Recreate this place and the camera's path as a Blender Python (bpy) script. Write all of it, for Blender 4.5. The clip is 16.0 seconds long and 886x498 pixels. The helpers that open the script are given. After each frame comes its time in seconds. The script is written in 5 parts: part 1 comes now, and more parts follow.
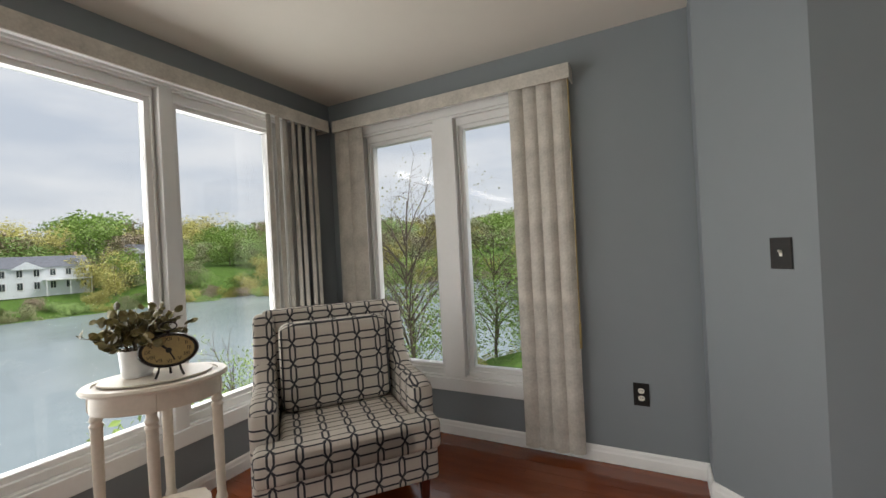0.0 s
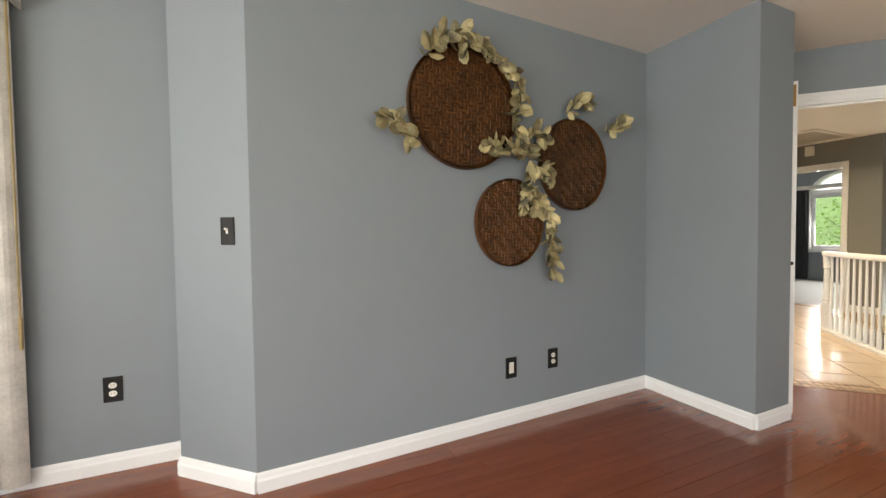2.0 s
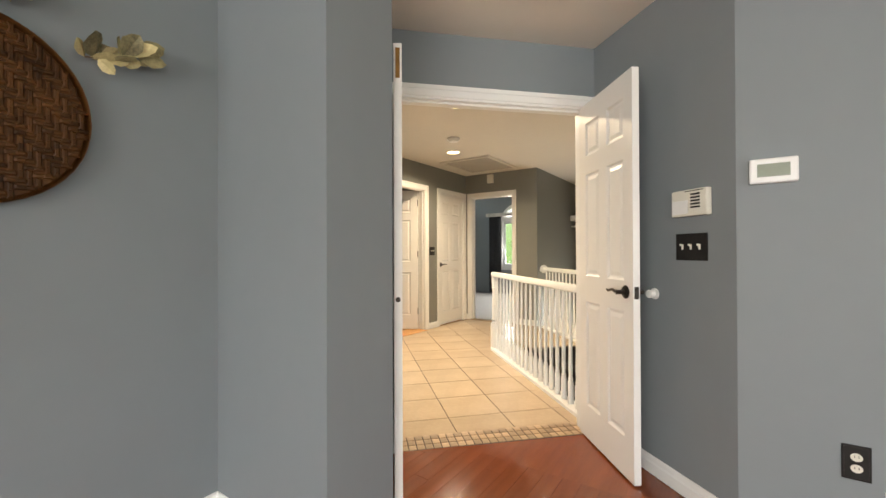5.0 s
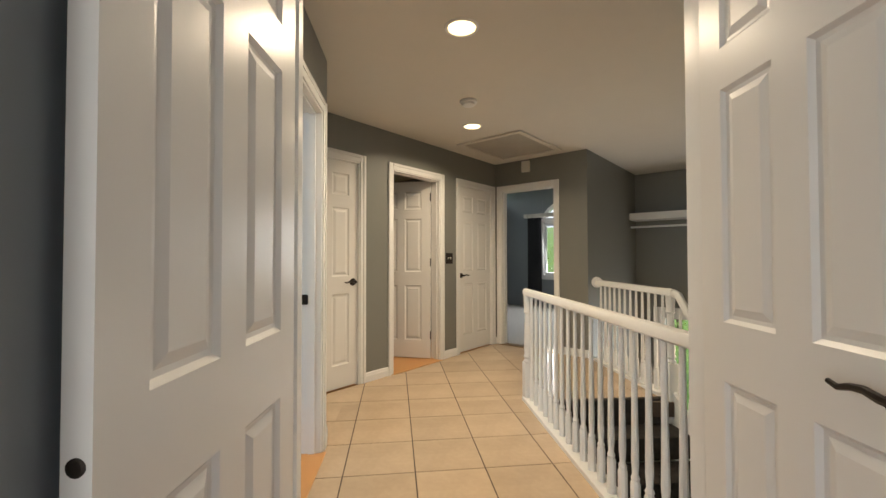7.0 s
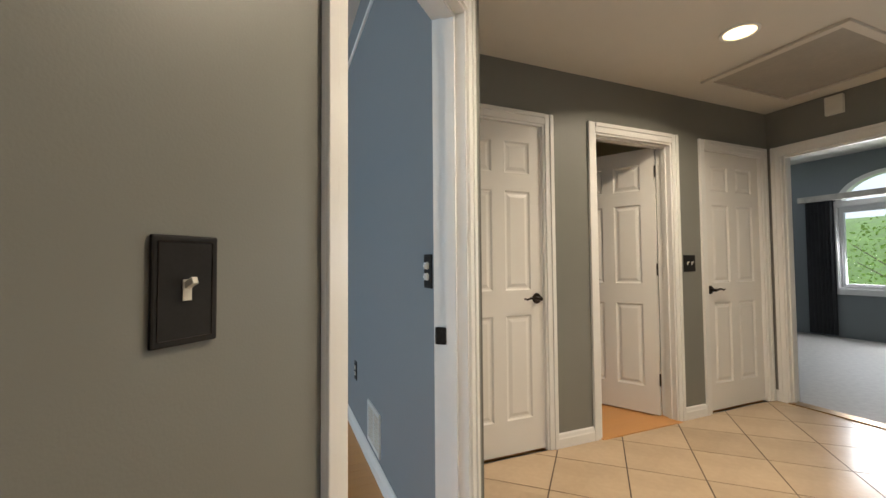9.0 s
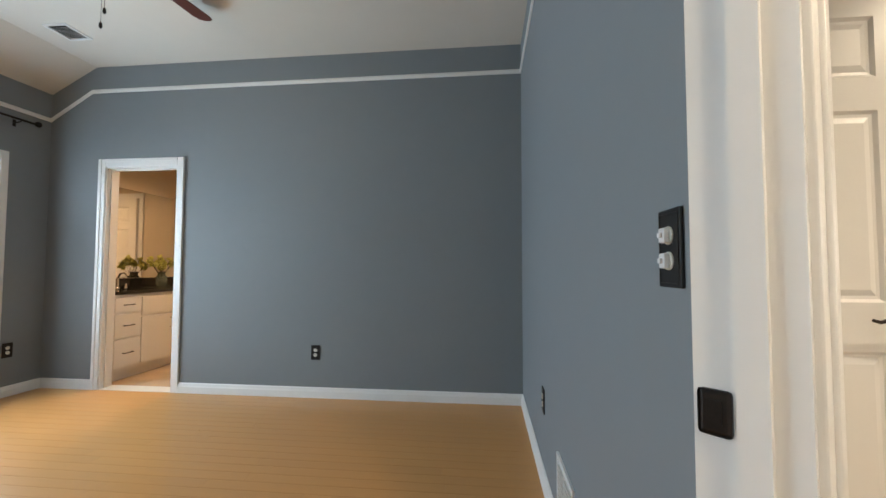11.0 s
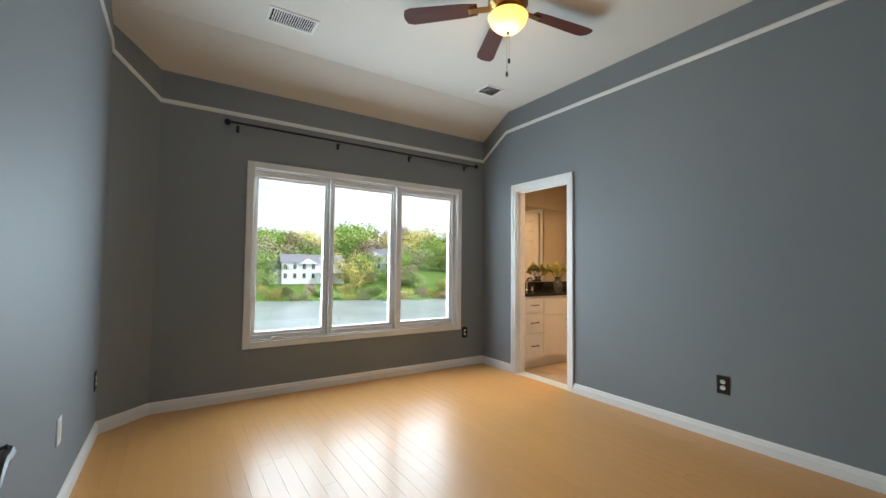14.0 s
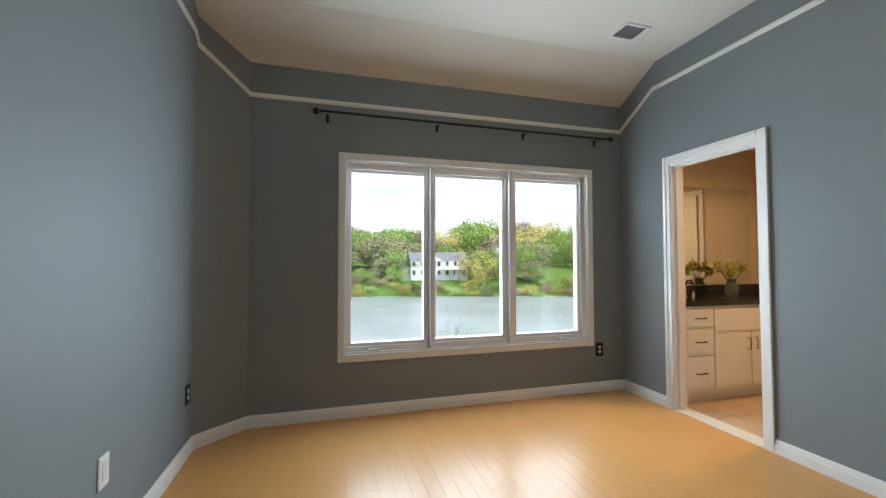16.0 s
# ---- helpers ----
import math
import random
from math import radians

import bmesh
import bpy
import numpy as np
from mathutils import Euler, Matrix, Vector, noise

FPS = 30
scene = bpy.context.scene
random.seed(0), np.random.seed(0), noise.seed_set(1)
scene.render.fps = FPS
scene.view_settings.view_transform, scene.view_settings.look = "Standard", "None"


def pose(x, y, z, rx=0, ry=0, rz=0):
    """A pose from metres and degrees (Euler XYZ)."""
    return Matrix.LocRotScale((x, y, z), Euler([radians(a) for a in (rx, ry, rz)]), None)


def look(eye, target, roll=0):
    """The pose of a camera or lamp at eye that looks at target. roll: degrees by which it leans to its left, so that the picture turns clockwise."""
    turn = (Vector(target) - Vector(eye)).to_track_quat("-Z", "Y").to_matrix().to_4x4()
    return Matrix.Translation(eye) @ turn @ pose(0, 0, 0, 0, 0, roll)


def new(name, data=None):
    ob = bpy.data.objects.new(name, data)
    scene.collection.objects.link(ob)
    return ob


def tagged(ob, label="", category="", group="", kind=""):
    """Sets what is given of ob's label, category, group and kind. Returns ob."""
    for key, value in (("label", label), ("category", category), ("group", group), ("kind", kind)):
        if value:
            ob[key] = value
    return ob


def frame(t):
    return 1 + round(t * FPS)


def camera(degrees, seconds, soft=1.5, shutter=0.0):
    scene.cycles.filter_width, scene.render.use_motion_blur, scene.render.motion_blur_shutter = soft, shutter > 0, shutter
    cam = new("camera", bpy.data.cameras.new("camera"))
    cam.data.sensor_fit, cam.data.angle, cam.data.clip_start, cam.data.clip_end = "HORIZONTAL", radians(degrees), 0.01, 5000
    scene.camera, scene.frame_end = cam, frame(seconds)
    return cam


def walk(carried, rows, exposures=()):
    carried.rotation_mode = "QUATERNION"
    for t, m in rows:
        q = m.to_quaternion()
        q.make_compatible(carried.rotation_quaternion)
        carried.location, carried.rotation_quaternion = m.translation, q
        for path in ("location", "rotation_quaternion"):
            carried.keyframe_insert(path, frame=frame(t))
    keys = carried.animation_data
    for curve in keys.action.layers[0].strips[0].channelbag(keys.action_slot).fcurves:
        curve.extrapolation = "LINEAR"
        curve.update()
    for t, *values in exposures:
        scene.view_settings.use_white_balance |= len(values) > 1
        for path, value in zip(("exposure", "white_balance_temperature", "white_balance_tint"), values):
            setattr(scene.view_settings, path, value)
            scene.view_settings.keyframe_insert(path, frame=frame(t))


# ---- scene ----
cam = camera(95.1, 16.0)
PATH = [
    (0, (-0.044, -0.077, 1.253), (-0.973, 1.694, 1.252), -3.0),
    (0.5, (0.075, -0.077, 1.162), (-0.482, 1.844, 1.18), -2.4),
    (1, (0.256, -0.083, 1.132), (0.099, 1.911, 1.123), -1.8),
    (1.5, (0.368, -0.106, 1.112), (0.702, 1.866, 1.091), -1.5),
    (2, (0.53, -0.085, 1.135), (1.345, 1.74, 1.068), -0.7),
    (2.5, (0.816, -0.113, 1.107), (1.909, 1.562, 1.084), -0.6),
    (3, (1.033, -0.085, 1.088), (2.378, 1.395, 1.081), -0.3),
    (3.5, (1.246, -0.021, 1.11), (2.765, 1.279, 1.102), -0.2),
    (4, (1.535, 0.039, 1.124), (3.163, 1.201, 1.118), -0.1),
    (4.2, (1.638, 0.054, 1.131), (3.287, 1.186, 1.128), -0.1),
    (6.3, (3.002, 0.539, 1.16), (4.649, 1.672, 1.188), -0.2),
    (6.5, (3.087, 0.605, 1.185), (4.717, 1.763, 1.205), -0.1),
    (7, (3.404, 0.718, 1.165), (4.932, 2.007, 1.205), -0.1),
    (7.5, (3.662, 0.902, 1.167), (5.049, 2.343, 1.209), 0.1),
    (8, (3.849, 1.124, 1.172), (5.058, 2.716, 1.22), -0.0),
    (8.5, (4.06, 1.333, 1.163), (5.048, 3.071, 1.226), 0.2),
    (8.7, (4.117, 1.436, 1.164), (5.017, 3.22, 1.231), -0.1),
    (10.8, (4.426, 2.305, 1.11), (4.296, 4.299, 1.194), -0.0),
    (11, (4.417, 2.325, 1.105), (4.207, 4.312, 1.193), 0.1),
    (11.5, (4.401, 2.379, 1.105), (3.937, 4.322, 1.199), 0.2),
    (12, (4.41, 2.408, 1.127), (3.662, 4.261, 1.221), 0.3),
    (12.5, (4.42, 2.459, 1.151), (3.378, 4.164, 1.241), 0.2),
    (13, (4.37, 2.472, 1.154), (3.083, 4.001, 1.244), 0.6),
    (13.5, (4.336, 2.518, 1.157), (2.827, 3.827, 1.248), 0.6),
    (14, (4.268, 2.516, 1.167), (2.598, 3.613, 1.252), 0.6),
    (14.5, (4.176, 2.546, 1.171), (2.388, 3.437, 1.252), 0.5),
    (15, (4.036, 2.621, 1.191), (2.173, 3.346, 1.265), 0.2),
    (15.5, (3.87, 2.74, 1.199), (1.964, 3.342, 1.265), 0.0),
    (16, (3.65, 2.921, 1.212), (1.729, 3.475, 1.276), -0.1),
]
EXPOSURES = [(0.0, -0.18, 6450, 10), (0.5, 0.05, 6500, 10), (1.0, 0.5, 6500, 10), (1.5, 0.9, 6500, 10), (2.0, 1.08, 6550, 10), (2.5, 1.28, 6650, 10), (4.2, 1.45, 6600, 10), (6.5, 0.65, 6450, 10), (8.0, 0.4, 5900, 10), (10.8, 0.75, 6050, 10), (12.0, 0.7, 6050, 10), (14.0, 0.65, 6250, 10), (16.0, 0.6, 6250, 10)]
walk(cam, [(t, look(eye, target, roll)) for t, eye, target, roll in PATH], EXPOSURES)

# ---- world and large lights ----
world = bpy.data.worlds.new("overcast_sky")
scene.world = world
world.use_nodes = True
wn, wl = world.node_tree.nodes, world.node_tree.links
sky = wn.new("ShaderNodeTexSky")
sky.sky_type, sky.sun_disc = "NISHITA", False
sky.sun_elevation, sky.sun_rotation, sky.dust_density = radians(48), radians(230), 4.0
wtc = wn.new("ShaderNodeTexCoord")
wmap = wn.new("ShaderNodeMapping")
wmap.inputs["Scale"].default_value = (1.6, 1.6, 7.0)
wno = wn.new("ShaderNodeTexNoise")
wno.inputs["Scale"].default_value, wno.inputs["Detail"].default_value = 1.7, 6.0
wra = wn.new("ShaderNodeValToRGB")
wra.color_ramp.elements[0].position, wra.color_ramp.elements[0].color = 0.32, (0.60, 0.66, 0.74, 1)
wra.color_ramp.elements[1].position, wra.color_ramp.elements[1].color = 0.66, (0.86, 0.88, 0.90, 1)
wmix = wn.new("ShaderNodeMix")
wmix.data_type = "RGBA"
wsc = wn.new("ShaderNodeVectorMath")
wsc.operation = "SCALE"
wsc.inputs["Scale"].default_value = 0.09
wl.new(wtc.outputs["Generated"], wmap.inputs["Vector"])
wl.new(wmap.outputs["Vector"], wno.inputs["Vector"])
wl.new(wno.outputs["Fac"], wra.inputs["Fac"])
wl.new(sky.outputs["Color"], wsc.inputs[0])
wmix.inputs["Factor"].default_value = 0.85
wl.new(wsc.outputs["Vector"], wmix.inputs["A"])
wl.new(wra.outputs["Color"], wmix.inputs["B"])
wl.new(wmix.outputs["Result"], wn["Background"].inputs["Color"])
wn["Background"].inputs["Strength"].default_value = 1.15

sun = new("sun", bpy.data.lights.new("sun", "SUN"))
sun.data.energy, sun.data.angle, sun.data.color = 2.8, radians(20), (1.0, 0.96, 0.9)
sun.matrix_basis = pose(0, 0, 30, 42, 0, 130)


def lamp(name, kind, m, energy, color, size=0.1, spot=None):
    li = bpy.data.lights.new(name, kind)
    li.energy, li.color = energy, color
    if kind == "AREA":
        li.shape, li.size, li.spread = "DISK", size, radians(152)
    else:
        li.shadow_soft_size = size
    ob = new(name, li)
    ob.matrix_basis = m
    return ob


def window_light(name, m, w, h, energy, color=(1.0, 0.975, 0.93)):
    """Area lamp at a window's opening, standing in for sky light."""
    li = bpy.data.lights.new(name, "AREA")
    li.shape, li.size, li.size_y, li.energy, li.color = "RECTANGLE", w, h, energy, color
    ob = new(name, li)
    ob.matrix_basis = m
    return ob


# south lamp is fill for the feature wall; its window is unseen and added
window_light("fill_light_south", look((0.87, -3.29, 1.3), (0.87, 0, 1.2)), 4.2, 1.6, 36)
window_light("window_light_west", look((-2.41, -0.32, 1.28), (0, -0.32, 1.1)), 4.2, 1.7, 106)
window_light("window_light_bedroom", look((0.24, 4.17, 1.28), (3, 4.17, 1.0)), 2.1, 1.45, 68, (0.74, 0.90, 1.0))
window_light("window_light_far_room", look((12.16, 4.38, 1.4), (8, 4.2, 0.8)), 1.1, 1.3, 40)
window_light("window_light_foyer", look((10.1, 1.45, -0.7), (6, 1.4, -0.5)), 1.2, 1.9, 25)
WARM = (1.0, 0.79, 0.54)
lamp("downlight_glow", "AREA", pose(5.145, 2.05, 2.405), 14.5, WARM, 0.13)
lamp("downlight_glow", "AREA", pose(6.535, 2.99, 2.405), 15, WARM, 0.13)
lamp("downlight_glow", "AREA", pose(1.5, 6.5, 2.40), 13, (1.0, 0.60, 0.28), 0.2)
lamp("fan_bulb", "POINT", pose(2.34, 4.26, 2.66), 4.0, (1.0, 0.70, 0.40), 0.08)
lamp("chandelier_glow", "POINT", pose(7.6, 0.9, 0.25), 14, WARM, 0.2)


# ---- materials ----
def material(name, color, rough=0.5, metal=0.0, var=0.08, scale=6.0, bump=0.0, bscale=200.0, stretch=(1, 1, 1), island=0.0, coat=0.0, emit=None, estr=0.0, spec=0.5, trans=0.0):
    m = bpy.data.materials.new(name)
    m.use_nodes = True
    n, l = m.node_tree.nodes, m.node_tree.links
    b = n["Principled BSDF"]
    b.inputs["Roughness"].default_value, b.inputs["Metallic"].default_value = rough, metal
    b.inputs["Specular IOR Level"].default_value = spec
    b.inputs["Coat Weight"].default_value = coat
    b.inputs["Coat Roughness"].default_value = 0.08
    b.inputs["Transmission Weight"].default_value = trans
    if emit:
        b.inputs["Emission Color"].default_value = (*emit, 1)
        b.inputs["Emission Strength"].default_value = estr
    tc = n.new("ShaderNodeTexCoord")
    mp = n.new("ShaderNodeMapping")
    mp.inputs["Scale"].default_value = stretch
    l.new(tc.outputs["Object"], mp.inputs["Vector"])
    no = n.new("ShaderNodeTexNoise")
    no.inputs["Scale"].default_value, no.inputs["Detail"].default_value = scale, 5.0
    l.new(mp.outputs["Vector"], no.inputs["Vector"])
    no2 = n.new("ShaderNodeTexNoise")
    no2.inputs["Scale"].default_value, no2.inputs["Detail"].default_value = scale * 9, 3.0
    l.new(mp.outputs["Vector"], no2.inputs["Vector"])
    add = n.new("ShaderNodeMath")
    add.operation = "ADD"
    l.new(no.outputs["Fac"], add.inputs[0])
    half = n.new("ShaderNodeMath")
    half.operation = "MULTIPLY"
    half.inputs[1].default_value = 0.5
    l.new(no2.outputs["Fac"], half.inputs[0])
    l.new(half.outputs[0], add.inputs[1])
    last = add
    if island:
        oi = n.new("ShaderNodeObjectInfo")
        ge = n.new("ShaderNodeNewGeometry")
        for src in (oi.outputs["Random"], ge.outputs["Random Per Island"]):
            ma = n.new("ShaderNodeMath")
            ma.operation = "MULTIPLY_ADD"
            ma.inputs[1].default_value, ma.inputs[2].default_value = island, -island / 2
            l.new(src, ma.inputs[0])
            ad = n.new("ShaderNodeMath")
            ad.operation = "ADD"
            l.new(last.outputs[0], ad.inputs[0])
            l.new(ma.outputs[0], ad.inputs[1])
            last = ad
    mr = n.new("ShaderNodeMapRange")
    mr.inputs["From Min"].default_value, mr.inputs["From Max"].default_value = 0.45, 1.05
    mr.inputs["To Min"].default_value, mr.inputs["To Max"].default_value = 1 - var, 1 + var
    mr.clamp = False
    l.new(last.outputs[0], mr.inputs["Value"])
    sc = n.new("ShaderNodeVectorMath")
    sc.operation = "SCALE"
    sc.inputs[0].default_value = color
    l.new(mr.outputs["Result"], sc.inputs["Scale"])
    l.new(sc.outputs["Vector"], b.inputs["Base Color"])
    ro = n.new("ShaderNodeMapRange")
    ro.inputs["To Min"].default_value, ro.inputs["To Max"].default_value = max(rough - 0.06, 0.02), min(rough + 0.06, 1)
    l.new(no.outputs["Fac"], ro.inputs["Value"])
    l.new(ro.outputs["Result"], b.inputs["Roughness"])
    if bump:
        nb = n.new("ShaderNodeTexNoise")
        nb.inputs["Scale"].default_value, nb.inputs["Detail"].default_value = bscale, 3.0
        l.new(mp.outputs["Vector"], nb.inputs["Vector"])
        bu = n.new("ShaderNodeBump")
        bu.inputs["Strength"].default_value, bu.inputs["Distance"].default_value = bump, 0.002
        l.new(nb.outputs["Fac"], bu.inputs["Height"])
        l.new(bu.outputs["Normal"], b.inputs["Normal"])
    return m


PAINT = material("gray_wall_paint", (0.205, 0.228, 0.245), 0.6, var=0.03, scale=1.2, bump=0.12, bscale=260)
HALLPAINT = material("gray_hall_paint", (0.205, 0.207, 0.188), 0.45, var=0.03, scale=1.2, bump=0.12, bscale=260)
BATHPAINT = material("beige_bath_paint", (0.56, 0.47, 0.34), 0.5, var=0.04, scale=1.5, bump=0.1)
CEIL = material("ceiling_paint", (0.67, 0.635, 0.57), 0.85, var=0.025, scale=1.0, bump=0.25, bscale=180)
WHITE = material("white_trim_paint", (0.78, 0.78, 0.76), 0.32, var=0.025, scale=3, bump=0.05, bscale=90)
DOORW = material("white_door_paint", (0.76, 0.75, 0.72), 0.33, var=0.012, scale=2, bump=0.04, bscale=140)
VINYL = material("white_window_vinyl", (0.74, 0.74, 0.73), 0.38, var=0.03, scale=4)
CHERRY = material("cherry_floor_wood", (0.205, 0.048, 0.013), 0.15, var=0.16, scale=3.0, stretch=(0.5, 6, 6), bump=0.04, bscale=40, island=0.22, coat=0.3)
MAPLE = material("maple_floor_wood", (0.61, 0.31, 0.098), 0.36, var=0.045, scale=2.0, stretch=(0.5, 4, 4), bump=0.02, bscale=40, island=0.3, coat=0.10)
TILE = material("beige_floor_tile", (0.56, 0.43, 0.29), 0.24, var=0.10, scale=3.5, bump=0.10, bscale=25, island=0.35, coat=0.15)
GROUT = material("dark_grout", (0.075, 0.05, 0.035), 0.9, var=0.2, scale=30)
MOSAIC = material("mosaic_stone", (0.33, 0.23, 0.14), 0.4, var=0.3, scale=20, island=0.8)
BLACK = material("black_plate_metal", (0.014, 0.013, 0.012), 0.5, var=0.3, scale=30, spec=0.25)
BRONZE = material("oil_rubbed_bronze", (0.028, 0.022, 0.018), 0.34, metal=0.7, var=0.3, scale=30)
IVORY = material("ivory_plastic", (0.70, 0.68, 0.60), 0.35, var=0.03, scale=20)
PLASTIC = material("white_plastic", (0.78, 0.78, 0.77), 0.35, var=0.02, scale=20)
DARK = material("dark_slot", (0.01, 0.01, 0.01), 0.8)
FABRIC = material("drape_fabric", (0.50, 0.47, 0.42), 0.8, var=0.26, scale=9, bump=0.3, bscale=400)
CREAM = material("cream_table_paint", (0.62, 0.56, 0.47), 0.42, var=0.10, scale=6, bump=0.1, bscale=80)
WICKER = material("brown_woven_bamboo", (0.072, 0.029, 0.0075), 0.45, var=0.4, scale=9, island=0.5, bump=0.2, bscale=200, spec=0.2)
LEAFY = material("sage_dried_leaf", (0.47, 0.40, 0.20), 0.6, var=0.35, scale=14, island=0.7)
PLANTG = material("olive_plant_leaf", (0.23, 0.20, 0.075), 0.5, var=0.3, scale=14, island=0.8)
STEM = material("brown_stem", (0.09, 0.065, 0.035), 0.7, var=0.2, scale=20)
POT = material("white_ceramic", (0.72, 0.72, 0.70), 0.3, var=0.03, scale=10)
CLOCKF = material("aged_clock_face", (0.30, 0.22, 0.085), 0.5, var=0.22, scale=12)
CHROME = material("chrome", (0.7, 0.7, 0.7), 0.12, metal=1.0, var=0.02)
MIRROR = material("mirror_silver", (0.86, 0.87, 0.86), 0.02, metal=1.0, var=0.0)
GRANITE = material("black_granite", (0.012, 0.012, 0.012), 0.12, var=0.8, scale=60)
CABINET = material("white_cabinet_paint", (0.74, 0.73, 0.70), 0.35, var=0.03, scale=4)
FANWOOD = material("dark_cherry_blade", (0.075, 0.018, 0.010), 0.55, var=0.3, scale=5, stretch=(0.5, 8, 8), spec=0.25)
BRASS = material("antique_brass", (0.30, 0.18, 0.06), 0.3, metal=0.9, var=0.2, scale=20)
LAMPGLASS = material("amber_lamp_glass", (0.9, 0.75, 0.5), 0.35, var=0.1, scale=8, emit=(1.0, 0.47, 0.09), estr=1.5)
LAMPLENS = material("downlight_lens", (0.9, 0.85, 0.7), 0.5, emit=(1.0, 0.74, 0.36), estr=3.0)
CARPET = material("dark_shag_carpet", (0.030, 0.025, 0.022), 0.95, var=0.7, scale=18, bump=0.8, bscale=90)
BEIGE = material("grey_room_carpet", (0.34, 0.33, 0.31), 0.6, var=0.15, scale=20)
CURTAIN = material("dark_curtain", (0.035, 0.036, 0.04), 0.85, var=0.2, scale=10)
WATER = material("lake_water", (0.32, 0.39, 0.41), 0.24, var=0.12, scale=0.05, bump=0.25, bscale=0.9, spec=0.8)
GRASS = material("lawn_grass", (0.10, 0.19, 0.025), 0.9, var=0.35, scale=0.8, bump=0.6, bscale=12)
BARK = material("tree_bark", (0.17, 0.13, 0.10), 0.9, var=0.3, scale=6, bump=0.5, bscale=20)
SIDING = material("pale_house_siding", (0.76, 0.79, 0.82), 0.7, var=0.05, scale=0.6)
ROOFM = material("slate_roof_shingle", (0.20, 0.21, 0.24), 0.85, var=0.2, scale=1.5)
HGLASS = material("house_window_glass", (0.04, 0.05, 0.06), 0.1, var=0.2, scale=0.5)
# leaf colours made lighter and less saturated to paint in aerial haze
LEAVES = [material("spring_leaf", c, 0.7, var=0.22, scale=0.5, island=0.35) for c in ((0.36, 0.50, 0.13), (0.31, 0.44, 0.14), (0.50, 0.46, 0.14), (0.37, 0.37, 0.20), (0.38, 0.31, 0.22))]

GLASS = bpy.data.materials.new("window_glass")
GLASS.use_nodes = True
gn, gl = GLASS.node_tree.nodes, GLASS.node_tree.links
gb = gn.new("ShaderNodeBsdfTransparent")
gg = gn.new("ShaderNodeBsdfGlossy")
gg.inputs["Roughness"].default_value = 0.03
gm = gn.new("ShaderNodeMixShader")
gf = gn.new("ShaderNodeFresnel")
gf.inputs["IOR"].default_value = 1.35
gl.new(gf.outputs["Fac"], gm.inputs["Fac"])
gl.new(gb.outputs[0], gm.inputs[1])
gl.new(gg.outputs[0], gm.inputs[2])
gl.new(gm.outputs[0], gn["Material Output"].inputs["Surface"])


# ---- building helpers ----
def box(bm, x0, x1, y0, y1, z0, z1, m=None, bevel=0.0):
    vs = bmesh.ops.create_cube(bm, size=1.0)["verts"]
    mm = Matrix.Translation(((x0 + x1) / 2, (y0 + y1) / 2, (z0 + z1) / 2)) @ Matrix.Diagonal((abs(x1 - x0), abs(y1 - y0), abs(z1 - z0), 1))
    bmesh.ops.transform(bm, matrix=mm, verts=vs)
    if bevel:
        es = list({e for v in vs for e in v.link_edges})
        out = bmesh.ops.bevel(bm, geom=es, offset=bevel, segments=2, affect="EDGES", profile=0.6)
        vs = list({v for f in out["faces"] for v in f.verts} | {v for v in vs if v.is_valid})
    if m is not None:
        bmesh.ops.transform(bm, matrix=m, verts=vs)
    return vs


def lathe(bm, profile, seg=16, m=None, sx=1.0, sy=1.0):
    """A turned body from (radius, height) pairs."""
    rings = []
    for r, z in profile:
        rings.append([bm.verts.new((r * sx * math.cos(2 * math.pi * i / seg), r * sy * math.sin(2 * math.pi * i / seg), z)) for i in range(seg)])
    for a, b in zip(rings, rings[1:]):
        for i in range(seg):
            bm.faces.new((a[i], a[(i + 1) % seg], b[(i + 1) % seg], b[i]))
    bm.faces.new(rings[0][::-1])
    bm.faces.new(rings[-1])
    vs = [v for r in rings for v in r]
    if m is not None:
        bmesh.ops.transform(bm, matrix=m, verts=vs)
    return vs


def tube(bm, pts, r, seg=8, r1=None):
    """A round bar through points, tapering from r to r1."""
    pts = [Vector(p) for p in pts]
    r1 = r if r1 is None else r1
    rings = []
    for i, p in enumerate(pts):
        d = (pts[min(i + 1, len(pts) - 1)] - pts[max(i - 1, 0)]).normalized()
        u = d.cross(Vector((0, 0, 1)) if abs(d.z) < 0.95 else Vector((1, 0, 0))).normalized()
        w = d.cross(u)
        k = r + (r1 - r) * i / max(len(pts) - 1, 1)
        rings.append([bm.verts.new(p + (u * math.cos(2 * math.pi * j / seg) + w * math.sin(2 * math.pi * j / seg)) * k) for j in range(seg)])
    for a, b in zip(rings, rings[1:]):
        for j in range(seg):
            bm.faces.new((a[j], a[(j + 1) % seg], b[(j + 1) % seg], b[j]))
    bm.faces.new(rings[0][::-1])
    bm.faces.new(rings[-1])


def prism(bm, poly, z0, z1):
    lo = [bm.verts.new((x, y, z0)) for x, y in poly]
    hi = [bm.verts.new((x, y, z1)) for x, y in poly]
    k = len(poly)
    for i in range(k):
        bm.faces.new((lo[i], lo[(i + 1) % k], hi[(i + 1) % k], hi[i]))
    bm.faces.new(lo[::-1])
    bm.faces.new(hi)


def finish(name, bm, mat, smooth=False):
    bmesh.ops.recalc_face_normals(bm, faces=bm.faces)
    me = bpy.data.meshes.new(name)
    if smooth:
        for f in bm.faces:
            f.smooth = True
        for e in bm.edges:
            if len(e.link_faces) == 2 and e.calc_face_angle(0) > 0.6:
                e.smooth = False
    bm.to_mesh(me)
    bm.free()
    if mat:
        me.materials.append(mat)
    return me


